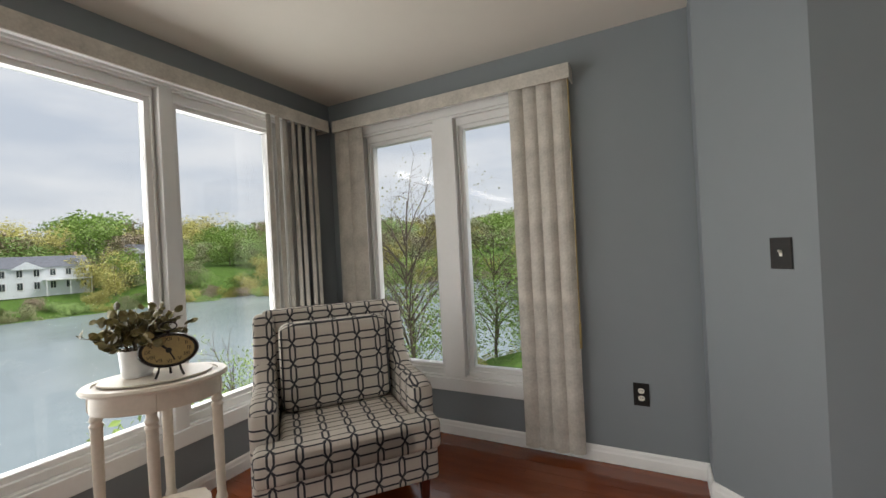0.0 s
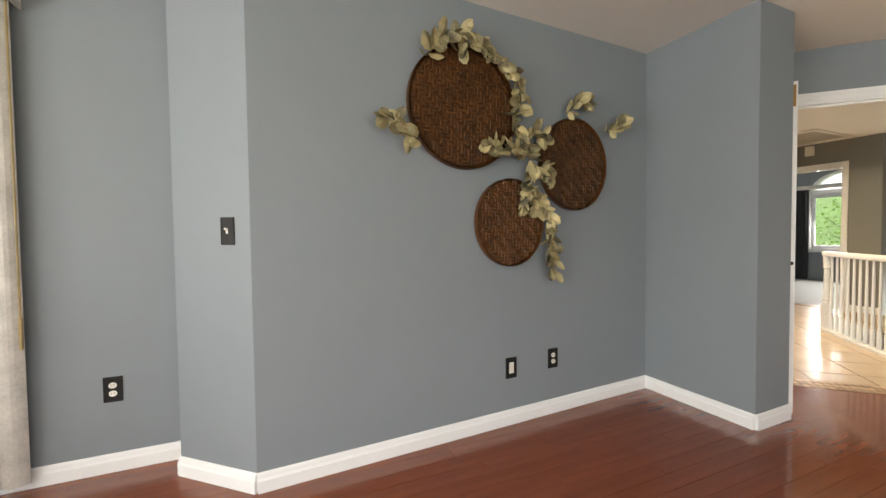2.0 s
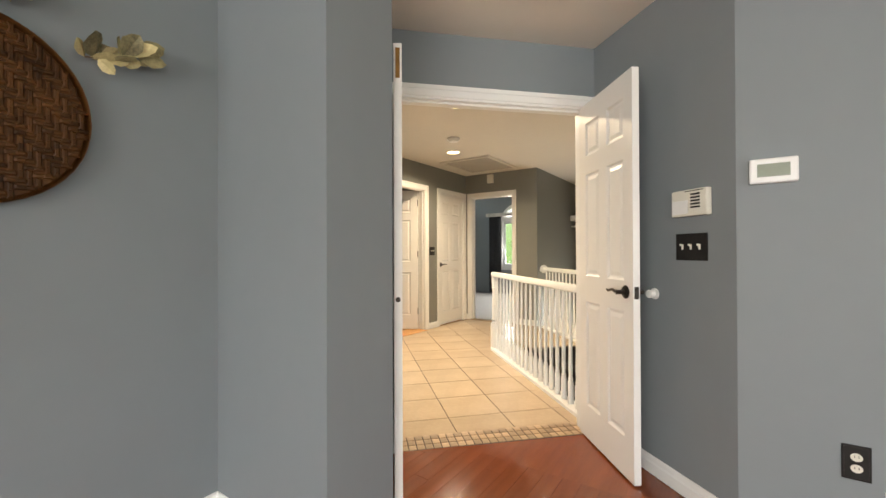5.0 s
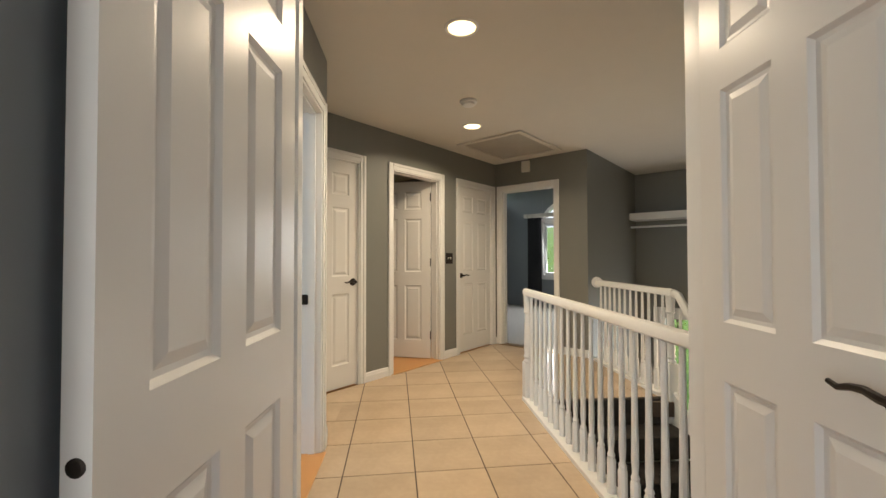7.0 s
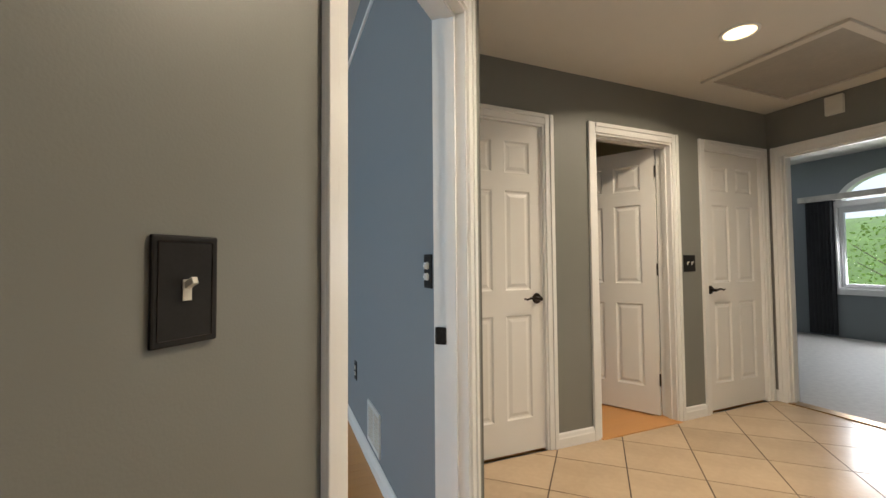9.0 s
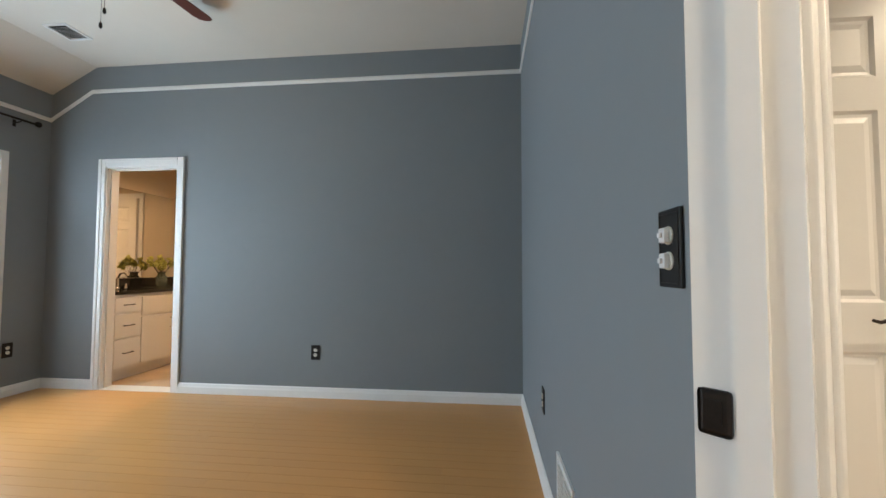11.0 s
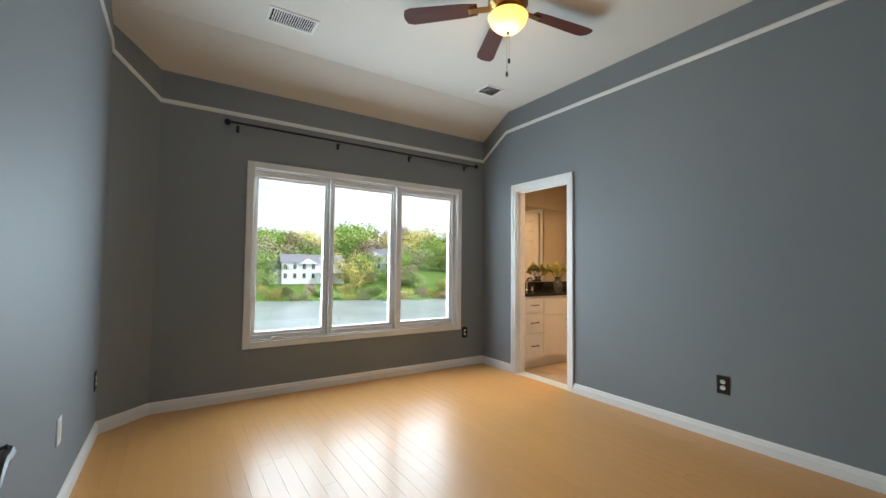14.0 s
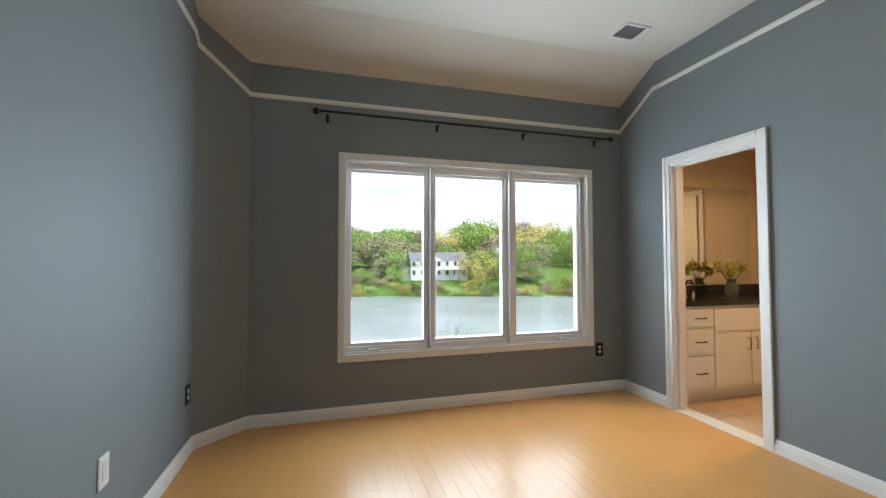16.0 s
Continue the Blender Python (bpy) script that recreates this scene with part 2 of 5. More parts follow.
def part(name, bm, mat, parent=None, label="", smooth=False, m=None):
    ob = new(name, finish(name, bm, mat, smooth))
    if parent is not None:
        ob.parent = parent
    if m is not None:
        ob.matrix_basis = m
    if label:
        tagged(ob, label)
    return ob


def thing(name, label, category, m=None, group="", kind=""):
    ob = new(name)
    ob.empty_display_size = 0.1
    if m is not None:
        ob.matrix_basis = m
    return tagged(ob, label, category, group, kind)


def along(p0, p1, z=0.0):
    """Local frame of a wall line: x along it, y to its left (into the room)."""
    return pose(p0[0], p0[1], z, 0, 0, math.degrees(math.atan2(p1[1] - p0[1], p1[0] - p0[0])))


def span(p0, p1):
    return math.hypot(p1[0] - p0[0], p1[1] - p0[1])


def wall(name, p0, p1, thick, z1, mat, label, openings=(), z0=-0.15, e0=0.0, e1=0.0):
    """A slab to the right of the line p0 to p1, whose left face is the room's; openings are (s0, s1, z0, z1)."""
    bm = bmesh.new()
    length = span(p0, p1)
    cuts = sorted(openings)
    s = -e0
    for a, b, c, d in cuts:
        if a > s:
            box(bm, s, a, -thick, 0, z0, z1)
        if c > z0:
            box(bm, a, b, -thick, 0, z0, c)
        if d < z1:
            box(bm, a, b, -thick, 0, d, z1)
        s = b
    if length + e1 > s:
        box(bm, s, length + e1, -thick, 0, z0, z1)
    bmesh.ops.remove_doubles(bm, verts=bm.verts, dist=0.0005)
    return tagged(part(name, bm, mat, None, "", m=along(p0, p1)), label, "wall", kind="structure")


def baseboard(p0, p1, gaps=(), h=0.088):
    """Moulded skirting along a wall line, on its left."""
    length, s, runs = span(p0, p1), 0.0, []
    for a, b in sorted(gaps):
        runs.append((s, a))
        s = b
    runs.append((s, length))
    for a, b in runs:
        if b - a < 0.02:
            continue
        bm = bmesh.new()
        prof = [(0, 0.0), (0.017, 0.0), (0.017, h * 0.62), (0.013, h * 0.72), (0.010, h * 0.9), (0.004, h), (0, h)]
        v0 = [bm.verts.new((a, y, z)) for y, z in prof]
        v1 = [bm.verts.new((b, y, z)) for y, z in prof]
        for i in range(len(prof)):
            j = (i + 1) % len(prof)
            bm.faces.new((v0[i], v0[j], v1[j], v1[i]))
        bm.faces.new(v0)
        bm.faces.new(v1[::-1])
        tagged(part("baseboard", bm, WHITE, m=along(p0, p1, 0.001)), "white painted moulded baseboard along the wall", "baseboard", kind="structure")


def casing(name, p0, p1, a, b, top, thick, label, w=0.062, both=True, mat=None):
    """Jamb lining and mitred moulded trim round an opening a..b of the wall p0 to p1."""
    ob = thing(name, label, "door frame", along(p0, p1), kind="structure")
    bm = bmesh.new()
    box(bm, a, a + 0.018, -thick - 0.002, 0.002, 0, top - 0.018)
    box(bm, b - 0.018, b, -thick - 0.002, 0.002, 0, top - 0.018)
    box(bm, a, b, -thick - 0.002, 0.002, top - 0.018, top)
    part("jamb", bm, mat or WHITE, ob)
    bm = bmesh.new()
    st = -thick + 0.05
    box(bm, a + 0.018, a + 0.029, st, st + 0.035, 0, top - 0.03)
    box(bm, b - 0.029, b - 0.018, st, st + 0.035, 0, top - 0.03)
    box(bm, a + 0.018, b - 0.018, st, st + 0.035, top - 0.03, top - 0.0185)
    part("door_stop", bm, mat or WHITE, ob)
    for y0, sg in ((0.0, 1), (-thick, -1)) if both else ((0.0, 1),):
        for x0, x1, z0, z1, nm in ((a - w + 0.006, a + 0.006, 0, top + w, "side_casing"), (b - 0.006, b + w - 0.006, 0, top + w, "side_casing"), (a + 0.0065, b - 0.0065, top - 0.006, top + w, "head_casing")):
            bm = bmesh.new()
            box(bm, x0, x1, y0 + sg * 0.0, y0 + sg * 0.012, z0, z1, bevel=0.003)
            if nm == "side_casing":
                o = x0 if x0 < a else x1 - w * 0.45
                box(bm, o, o + w * 0.45, y0 + sg * 0.010, y0 + sg * 0.019, z0, z1, bevel=0.003)
            else:
                box(bm, x0, x1, y0 + sg * 0.010, y0 + sg * 0.019, z1 - w * 0.45, z1, bevel=0.003)
            part(nm, bm, mat or WHITE, ob)
    return ob


def lever(parent, x, z, y, sy, flip):
    """A lever handle with a round rose, on the door face at y, pointing along x by flip."""
    bm = bmesh.new()
    lathe(bm, [(0.033, 0), (0.034, 0.004), (0.028, 0.010), (0.012, 0.012), (0.011, 0.045), (0.013, 0.050)], 16, pose(x, y, z, -90 * sy, 0, 0))
    h = part("handle_rose", bm, BRONZE, parent, smooth=True)
    bm = bmesh.new()
    q = [(x + flip * d, y + sy * (0.048 - 0.06 * d), z + dz) for d, dz in ((-0.008, 0), (0.02, 0.002), (0.045, 0.008), (0.07, 0.006), (0.095, -0.002), (0.115, 0.004))]
    tube(bm, q, 0.0095, 8, 0.005)
    part("lever", bm, BRONZE, h, smooth=True)


PANELS = ((0.20, 0.83), (0.985, 1.60), (1.71, 1.91))


def door_leaf(name, w, m, label, side=1, lever_on=True, hinges=True, group="", hole=False):
    """A six-panel leaf: hinge edge at x = 0, faces at y = 0 and 0.035."""
    t, h, st = 0.035, 2.03, 0.105 if w > 0.62 else 0.085
    d = thing(name, label, "door", m, group)
    mid = w / 2
    xs = ((st, mid - 0.045), (mid + 0.045, w - st))
    bm = bmesh.new()
    box(bm, 0, st, 0, t, 0, h)
    box(bm, w - st, w, 0, t, 0, h)
    box(bm, mid - 0.045, mid + 0.045, 0, t, 0, h)
    z = 0.0
    for a, b in PANELS + ((h, h),):
        for x0, x1 in xs:
            box(bm, x0, x1, 0, t, z, a)
        z = b
    bmesh.ops.remove_doubles(bm, verts=bm.verts, dist=0.0003)
    part("leaf", bm, DOORW, d)
    for a, b in PANELS:
        for x0, x1 in xs:
            bm = bmesh.new()
            for y0, sg in ((0.0, 1), (t, -1)):
                # sunk moulding and raised field
                loops = ((0, 0.0), (0.010, 0.009), (0.020, 0.010), (0.040, 0.003))
                rings = [[bm.verts.new((px, y0 + sg * dy, pz)) for px, pz in ((x0 + i, a + i), (x1 - i, a + i), (x1 - i, b - i), (x0 + i, b - i))] for i, dy in loops]
                for r0, r1 in zip(rings, rings[1:]):
                    for i in range(4):
                        bm.faces.new((r0[i], r0[(i + 1) % 4], r1[(i + 1) % 4], r1[i]))
                bm.faces.new(rings[-1])
            part("panel", bm, DOORW, d)
    if lever_on:
        lever(d, w - 0.065, 0.93, t, 1, -1)
        lever(d, w - 0.065, 0.93, 0.0, -1, -1)
        bm = bmesh.new()
        box(bm, w - 0.001, w + 0.0015, 0.006, 0.029, 0.90, 0.96)
        part("latch_plate", bm, BRONZE, d)
    if hole:
        bm = bmesh.new()
        lathe(bm, [(0.011, -0.001), (0.011, 0.0015), (0.008, 0.002)], 14, pose(w, t / 2, 0.93, 0, 90, 0))
        part("bolt_hole", bm, BRONZE, d)
        bm = bmesh.new()
        box(bm, w - 0.001, w + 0.002, 0.008, 0.027, 1.88, 2.01)
        part("flush_bolt", bm, BRASS, d)
    if hinges:
        for z in (0.22, 1.05, 1.80):
            bm = bmesh.new()
            lathe(bm, [(0.006, 0), (0.006, 0.09)], 8, pose(-0.004, t + 0.004 if side > 0 else -0.004, z))
            part("hinge", bm, BRONZE, d)
    return d


def wall_plate(kind, p0, p1, s, z, label, n=1, face=None):
    """A switch or socket plate on a wall line: kind is outlet, toggle, rocker or plug."""
    w, h = 0.078 + 0.046 * (n - 1), 0.124
    ob = thing("wall_switch" if kind in ("toggle", "rocker") else "wall_outlet", label, "wall plate", along(p0, p1) @ pose(s, 0, z))
    bm = bmesh.new()
    box(bm, -w / 2, w / 2, 0.0005, 0.006, -h / 2, h / 2, bevel=0.0025)
    part("cover_plate", bm, face or BLACK, ob)
    bm = bmesh.new()
    for sx in (-1, 1):
        box(bm, sx * (w / 2 - 0.007) - 0.0008, sx * (w / 2 - 0.007) + 0.0008, 0.0055, 0.0068, -h / 2 + 0.008, h / 2 - 0.008)
    for sz in (-1, 1):
        box(bm, -w / 2 + 0.008, w / 2 - 0.008, 0.0055, 0.0068, sz * (h / 2 - 0.007) - 0.0008, sz * (h / 2 - 0.007) + 0.0008)
    part("rim_line", bm, BRONZE if face is None else face, ob)
    for i in range(n):
        x = (i - (n - 1) / 2) * 0.046
        if kind in ("outlet", "plug"):
            for dz in (-0.020, 0.020):
                bm = bmesh.new()
                lathe(bm, [(0.0165, 0.006), (0.0165, 0.0085), (0.0155, 0.009)], 16, pose(x, 0, dz, -90, 0, 0), 1.0, 0.88)
                f = part("socket", bm, IVORY, ob)
                bm = bmesh.new()
                box(bm, x - 0.0065, x - 0.0045, 0.0088, 0.0096, dz - 0.001, dz + 0.007)
                box(bm, x + 0.0045, x + 0.0065, 0.0088, 0.0096, dz - 0.001, dz + 0.006)
                part("slot", bm, DARK, f)
                if kind == "plug":
                    bm = bmesh.new()
                    box(bm, x - 0.010, x + 0.010, 0.009, 0.018, dz - 0.012, dz + 0.012, bevel=0.003)
                    box(bm, x - 0.005, x + 0.005, 0.018, 0.022, dz - 0.004, dz + 0.004, bevel=0.001)
                    part("safety_plug", bm, PLASTIC, ob)
        elif kind == "toggle":
            bm = bmesh.new()
            box(bm, x - 0.005, x + 0.005, 0.006, 0.0075, -0.012, 0.012)
            box(bm, x - 0.0035, x + 0.0035, 0.006, 0.022, -0.004, 0.004, m=pose(0, 0, 0.002, 25, 0, 0), bevel=0.001)
            part("toggle", bm, IVORY, ob)
        else:
            bm = bmesh.new()
            box(bm, x - 0.0165, x + 0.0165, 0.006, 0.0085, -0.033, 0.033, bevel=0.001)
            part("rocker", bm, IVORY, ob)
    return ob


def clip_poly(poly, lines):
    """Cut a polygon by half planes given as edges of a convex, counter-clockwise outline."""
    for (ax, ay), (bx, by) in lines:
        out = []
        for i, p in enumerate(poly):
            q = poly[(i + 1) % len(poly)]
            dp = (bx - ax) * (p[1] - ay) - (by - ay) * (p[0] - ax)
            dq = (bx - ax) * (q[1] - ay) - (by - ay) * (q[0] - ax)
            if dp >= 0:
                out.append(p)
            if dp * dq < 0:
                k = dp / (dp - dq)
                out.append((p[0] + (q[0] - p[0]) * k, p[1] + (q[1] - p[1]) * k))
        poly = out
        if len(poly) < 3:
            return []
    return poly


def edges_of(poly):
    return [(poly[i], poly[(i + 1) % len(poly)]) for i in range(len(poly))]


def piece(name, poly, top, depth, mat, parent):
    """One floor board or tile: a polygon slab about its own middle."""
    cx, cy = sum(p[0] for p in poly) / len(poly), sum(p[1] for p in poly) / len(poly)
    bm = bmesh.new()
    prism(bm, [(x - cx, y - cy) for x, y in poly], -depth, 0)
    return part(name, bm, mat, parent, m=pose(cx, cy, top))


# ---- the plan ----
H = 2.42
A_K, A_N, A_P, A_Q, A_A = (-2.277, 2.36), (0.15, 2.36), (0.15, 2.185), (0.485, 1.87), (3.085, 2.01)
A_B, A_B2, A_LC, A_RC, A_C = (3.08, 1.276), (3.42, 1.279), (3.845, 1.775), (4.813, 0.818), (4.193, 0.113)
A_SE, A_SW = (4.193, -3.2), (-2.277, -3.2)
T = 0.12
# sun room walls, interior on the left
N_OPEN = (0.708, 2.124, 0.37, 2.14)
wall("wall_north", A_N, A_K, 0.16, H, PAINT, "gray painted wall with a tall two-light window", [N_OPEN], e1=0.16)
# south end is out of view and lengthened to admit more daylight
W_OPEN = (0.483, 4.88, 0.37, 2.183)
wall("wall_west", A_K, A_SW, 0.16, H, PAINT, "gray painted wall with wide picture windows to the lake", [W_OPEN], e1=0.16)
# unseen opening, added so the south fill lamp has somewhere to enter
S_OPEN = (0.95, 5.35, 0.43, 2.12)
wall("wall_south", A_SW, A_SE, T, H, PAINT, "unseen gray painted wall with added wide windows for fill light", [S_OPEN])
wall("wall_east", A_SE, A_C, T, H, PAINT, "gray painted wall with thermostat and register", e0=T)
wall("wall_alcove_east", A_C, A_RC, T, H, PAINT, "gray painted alcove wall behind the open door", e1=0.1)
D_OPEN = (0.045, 1.245, -0.02, 2.05)
wall("wall_double_door", A_RC, A_LC, T, H, PAINT, "gray painted diagonal wall round the double doorway", [D_OPEN], e0=0.0)
wall("wall_alcove_west", A_LC, A_B2, 0.10, H, PAINT, "gray painted alcove wall behind the open door")
wall("wall_pier", A_B2, (3.20, 1.2762), 0.10, H, PAINT, "narrow gray painted wall pier")
wall("wall_return", A_B, A_A, T, H, PAINT, "gray painted return wall")
wall("wall_baskets", A_A, A_Q, 0.035, H, PAINT, "gray painted feature wall with woven baskets")
wall("wall_pillar", A_Q, A_P, 0.05, H, PAINT, "light gray painted angled wall end")
wall("wall_pillar_return", A_P, A_N, 0.035, H, PAINT, "short gray painted return behind the angled wall end")
for a, b in ((A_N, A_K), (A_P, A_N), (A_K, A_SW), (A_SW, A_SE), (A_SE, A_C), (A_C, A_RC), (A_LC, A_B2), (A_B2, A_B), (A_B, A_A), (A_A, A_Q), (A_Q, A_P)):
    baseboard(a, b)
bm = bmesh.new()
prism(bm, [(-2.43, -3.4), (4.4, -3.4), (4.4, 0.1), (4.9, 0.78), (3.92, 1.80), (3.05, 2.02), (0.4, 2.04), (0.19, 2.22), (0.19, 2.5), (-2.43, 2.5)], H, H + 0.12)
tagged(part("ceiling_sun_room", bm, CEIL), "flat off-white painted ceiling", "ceiling", kind="structure")

# hall
V0, V1, V2 = (3.875, 1.925), (4.87, 2.92), (4.93, 3.0)
HY, HX = 3.72, 8.067
B_OPEN = (0.10, 0.807, -0.02, 2.05)
wall("wall_bedroom_door", V1, V0, T, H, HALLPAINT, "gray painted diagonal hall wall with the bedroom doorway", [B_OPEN], e0=0.03)
wall("wall_hall_return", (V2[0], HY), V2, T, H, HALLPAINT, "short gray painted hall wall")
H_N0, H_N1 = (HX, HY), (V2[0], HY)
D1, D2, D3 = (5.105, 5.775), (6.175, 6.915), (7.26, 7.985)
hall_gaps = [(HX - b, HX - a) for a, b in (D1, D2, D3)]
wall("wall_hall_north", H_N0, H_N1, T, H, HALLPAINT, "gray painted hall wall with three white doors", [(a, b, -0.02, 2.05) for a, b in hall_gaps], e0=T, e1=T)
D4 = (2.86, 3.63)
H_E = (HX, 2.462)
wall("wall_hall_end", H_E, H_N0, T, H, HALLPAINT, "gray painted hall end wall with a doorway", [(D4[0] - H_E[1], D4[1] - H_E[1], -0.02, 2.05)], e0=-0.0)
wall("wall_stair_north", (10.05, 2.462), (HX + 0.001, 2.462), 0.12, H, HALLPAINT, "gray painted wall above the stair hall", z0=-2.8)
FW = (0.75, 2.15, -1.75, 0.35)
wall("wall_foyer_east", (10.05, -2.6), (10.05, 2.462), T, H, HALLPAINT, "gray painted foyer wall with tall window", [(FW[0] + 2.6, FW[1] + 2.6, FW[2], FW[3])], z0=-2.8)
wall("wall_foyer_south", (4.313, -2.6), (10.05, -2.6), T, H, HALLPAINT, "plain gray foyer wall", z0=-2.8)
wall("wall_foyer_west", (4.33, 0.1), (4.33, -2.6), 0.012, H, HALLPAINT, "plain gray foyer wall", z0=-2.8)
wall("wall_below_hall", (4.33, 0.1), (4.96, 0.82), 0.02, H, HALLPAINT, "plain gray foyer wall beside the double doorway", z0=-2.8)
for a, b, g in ((V1, V0, [(0.045, 0.862)]), (H_N0, H_N1, [(a - 0.056, b + 0.056) for a, b in hall_gaps]), (H_E, H_N0, [(D4[0] - H_E[1] - 0.056, D4[1] - H_E[1] + 0.056)]), ((V2[0], HY), V2, [])):
    baseboard(a, b, g)
bm = bmesh.new()
prism(bm, [(3.82, 1.90), (4.96, 0.80), (4.35, 0.1), (4.35, -2.72), (10.2, -2.72), (10.2, 2.55), (8.15, 2.55), (8.15, 3.82), (4.85, 3.82), (4.85, 2.95)], H, H + 0.12)
tagged(part("ceiling_hall", bm, CEIL), "flat off-white hall ceiling with downlights", "ceiling", kind="structure")
bm = bmesh.new()
box(bm, 4.3, 10.1, -2.7, 2.5, -2.9, -2.75)
tagged(part("floor_foyer", bm, TILE), "beige lower foyer floor", "floor", kind="structure")
bm = bmesh.new()
prism(bm, [(8.067, 2.462), (7.15, 1.42), (6.42, 2.20), (8.067, 3.6)], -2.75, -0.25)
tagged(part("wall_under_landing", bm, HALLPAINT), "plain gray wall under the stair landing", "wall", kind="structure")

# bedroom
R_NE, R_NW, R_SW, R_SC, R_SD, R_E = (4.71, 5.665), (0.368, 5.665), (0.368, 2.37), (0.64, 2.09), (3.86, 2.09), (4.71, 2.935)
BH = 2.96
BATH_D = (0.95, 1.675)
wall("wall_bed_north", R_NE, R_NW, T, BH + 0.1, PAINT, "gray bedroom wall with the bathroom doorway", [(4.71 - BATH_D[1], 4.71 - BATH_D[0], -0.02, 2.02)], e0=T, e1=0.16)
BW = (3.06, 5.28, 0.48, 2.03)
wall("wall_bed_window", R_NW, R_SW, 0.16, BH + 0.1, PAINT, "dark gray bedroom wall with a triple window", [(5.665 - BW[1], 5.665 - BW[0], BW[2], BW[3])], e1=0.1)
wall("wall_bed_chamfer", R_SW, R_SC, 0.1, BH + 0.1, PAINT, "gray angled bedroom wall corner")
wall("wall_bed_south", R_SC, R_SD, 0.035, BH + 0.1, PAINT, "gray bedroom side wall")
wall("wall_bed_east", R_E, R_NE, T, BH + 0.1, PAINT, "light gray bedroom side wall with register")
wall("wall_bed_door_head", R_SD, R_E, 0.002, BH + 0.1, PAINT, "gray bedroom wall above the entrance", [(0.487, 1.30, -0.2, 2.05)])
for a, b, g in ((R_NE, R_NW, [(4.71 - BATH_D[1] - 0.056, 4.71 - BATH_D[0] + 0.056)]), (R_NW, R_SW, []), (R_SW, R_SC, []), (R_SC, R_SD, []), (R_E, R_NE, [])):
    baseboard(a, b, g)
bm = bmesh.new()
KX, CZ0, CZ1 = 0.82, 2.715, 2.955
prof = [(0.2, CZ0 - 0.09), (KX, CZ1), (4.85, CZ1), (4.85, CZ1 + 0.2), (0.2, CZ1 + 0.2)]
lo = [bm.verts.new((x, 2.0, z)) for x, z in prof]
hi = [bm.verts.new((x, 5.8, z)) for x, z in prof]
for i in range(5):
    bm.faces.new((lo[i], lo[(i + 1) % 5], hi[(i + 1) % 5], hi[i]))
bm.faces.new(lo)
bm.faces.new(hi[::-1])
tagged(part("ceiling_bedroom", bm, CEIL), "off-white bedroom ceiling sloping down to the windows", "ceiling", kind="structure")
# picture rail following the ceiling line
RZ = 2.725


def rail_run(p0, p1, z0, z1):
    bm = bmesh.new()
    d = span(p0, p1)
    n = 2
    secs = []
    for k in range(n):
        s, z = d * k, z0 + (z1 - z0) * k
        secs.append([bm.verts.new((s, y, z + dz)) for y, dz in ((0, -0.018), (0.010, -0.018), (0.014, 0.0), (0.010, 0.016), (0, 0.018))])
    for i in range(5):
        bm.faces.new((secs[0][i], secs[0][(i + 1) % 5], secs[1][(i + 1) % 5], secs[1][i]))
    bm.faces.new(secs[0])
    bm.faces.new(secs[1][::-1])
    tagged(part("trim_picture_rail", bm, WHITE, m=along(p0, p1)), "white picture rail below the ceiling", "moulding", kind="structure")


KN, KS = (KX - 0.03, 5.665), (0.70, 2.09)
rail_run(R_NE, KN, RZ, RZ)
rail_run(KN, R_NW, RZ, 2.47)
rail_run(R_NW, R_SW, 2.47, 2.47)
rail_run(R_SW, R_SC, 2.47, 2.67)
rail_run(R_SC, KS, 2.67, RZ)
rail_run(KS, R_SD, RZ, RZ)
rail_run(R_SD, R_E, RZ, RZ)
rail_run(R_E, R_NE, RZ, RZ)

# bathroom shell
wall("wall_bath_west", (0.37, 7.42), (0.37, 5.785), T, 2.42, BATHPAINT, "warm beige bathroom wall behind the mirror")
wall("wall_bath_north", (2.6, 7.42), (0.37, 7.42), T, 2.42, BATHPAINT, "warm beige bathroom wall with a white door", e0=T, e1=T)
wall("wall_bath_east", (2.6, 5.785), (2.6, 7.42), T, 2.42, BATHPAINT, "warm beige bathroom wall")
wall("wall_bath_south", (0.37, 5.787), (2.6, 5.787), 0.002, 2.42, BATHPAINT, "warm beige bathroom wall round the doorway", [(BATH_D[0] - 0.37, BATH_D[1] - 0.37, -0.2, 2.02)])
bm = bmesh.new()
box(bm, 0.3, 2.7, 5.74, 7.5, 2.42, 2.5)
tagged(part("ceiling_bath", bm, CEIL), "off-white bathroom ceiling", "ceiling", kind="structure")

# room behind the hall's end doorway, and the dark room behind the ajar door
wall("wall_far_room_north", (12.1, 6.0), (8.187, 6.0), T, H, PAINT, "plain gray far room wall", e0=T)
FWIN = (3.75, 5.02, 0.72, 1.98)
wall("wall_far_room_window", (12.1, 2.45), (12.1, 6.0), T, 2.9, PAINT, "dark gray far room wall with an arched window", [(FWIN[0] - 2.45, FWIN[1] - 2.45, FWIN[2], 2.48)])
wall("wall_far_room_south", (10.05, 2.582), (12.1, 2.582), T, 2.9, PAINT, "plain gray far room wall")
wall("wall_far_room_west", (8.187, 6.0), (8.187, 3.84), T, H, PAINT, "plain gray far room wall")
bm = bmesh.new()
box(bm, 8.1, 12.2, 2.4, 6.1, 2.75, 2.85)
tagged(part("ceiling_far_room", bm, CEIL), "off-white far room ceiling", "ceiling", kind="structure")
bm = bmesh.new()
box(bm, 8.075, 12.15, 2.5, 6.05, -0.15, 0.0)
tagged(part("floor_far_room", bm, BEIGE), "pale gray carpet of the far room", "floor", kind="structure")
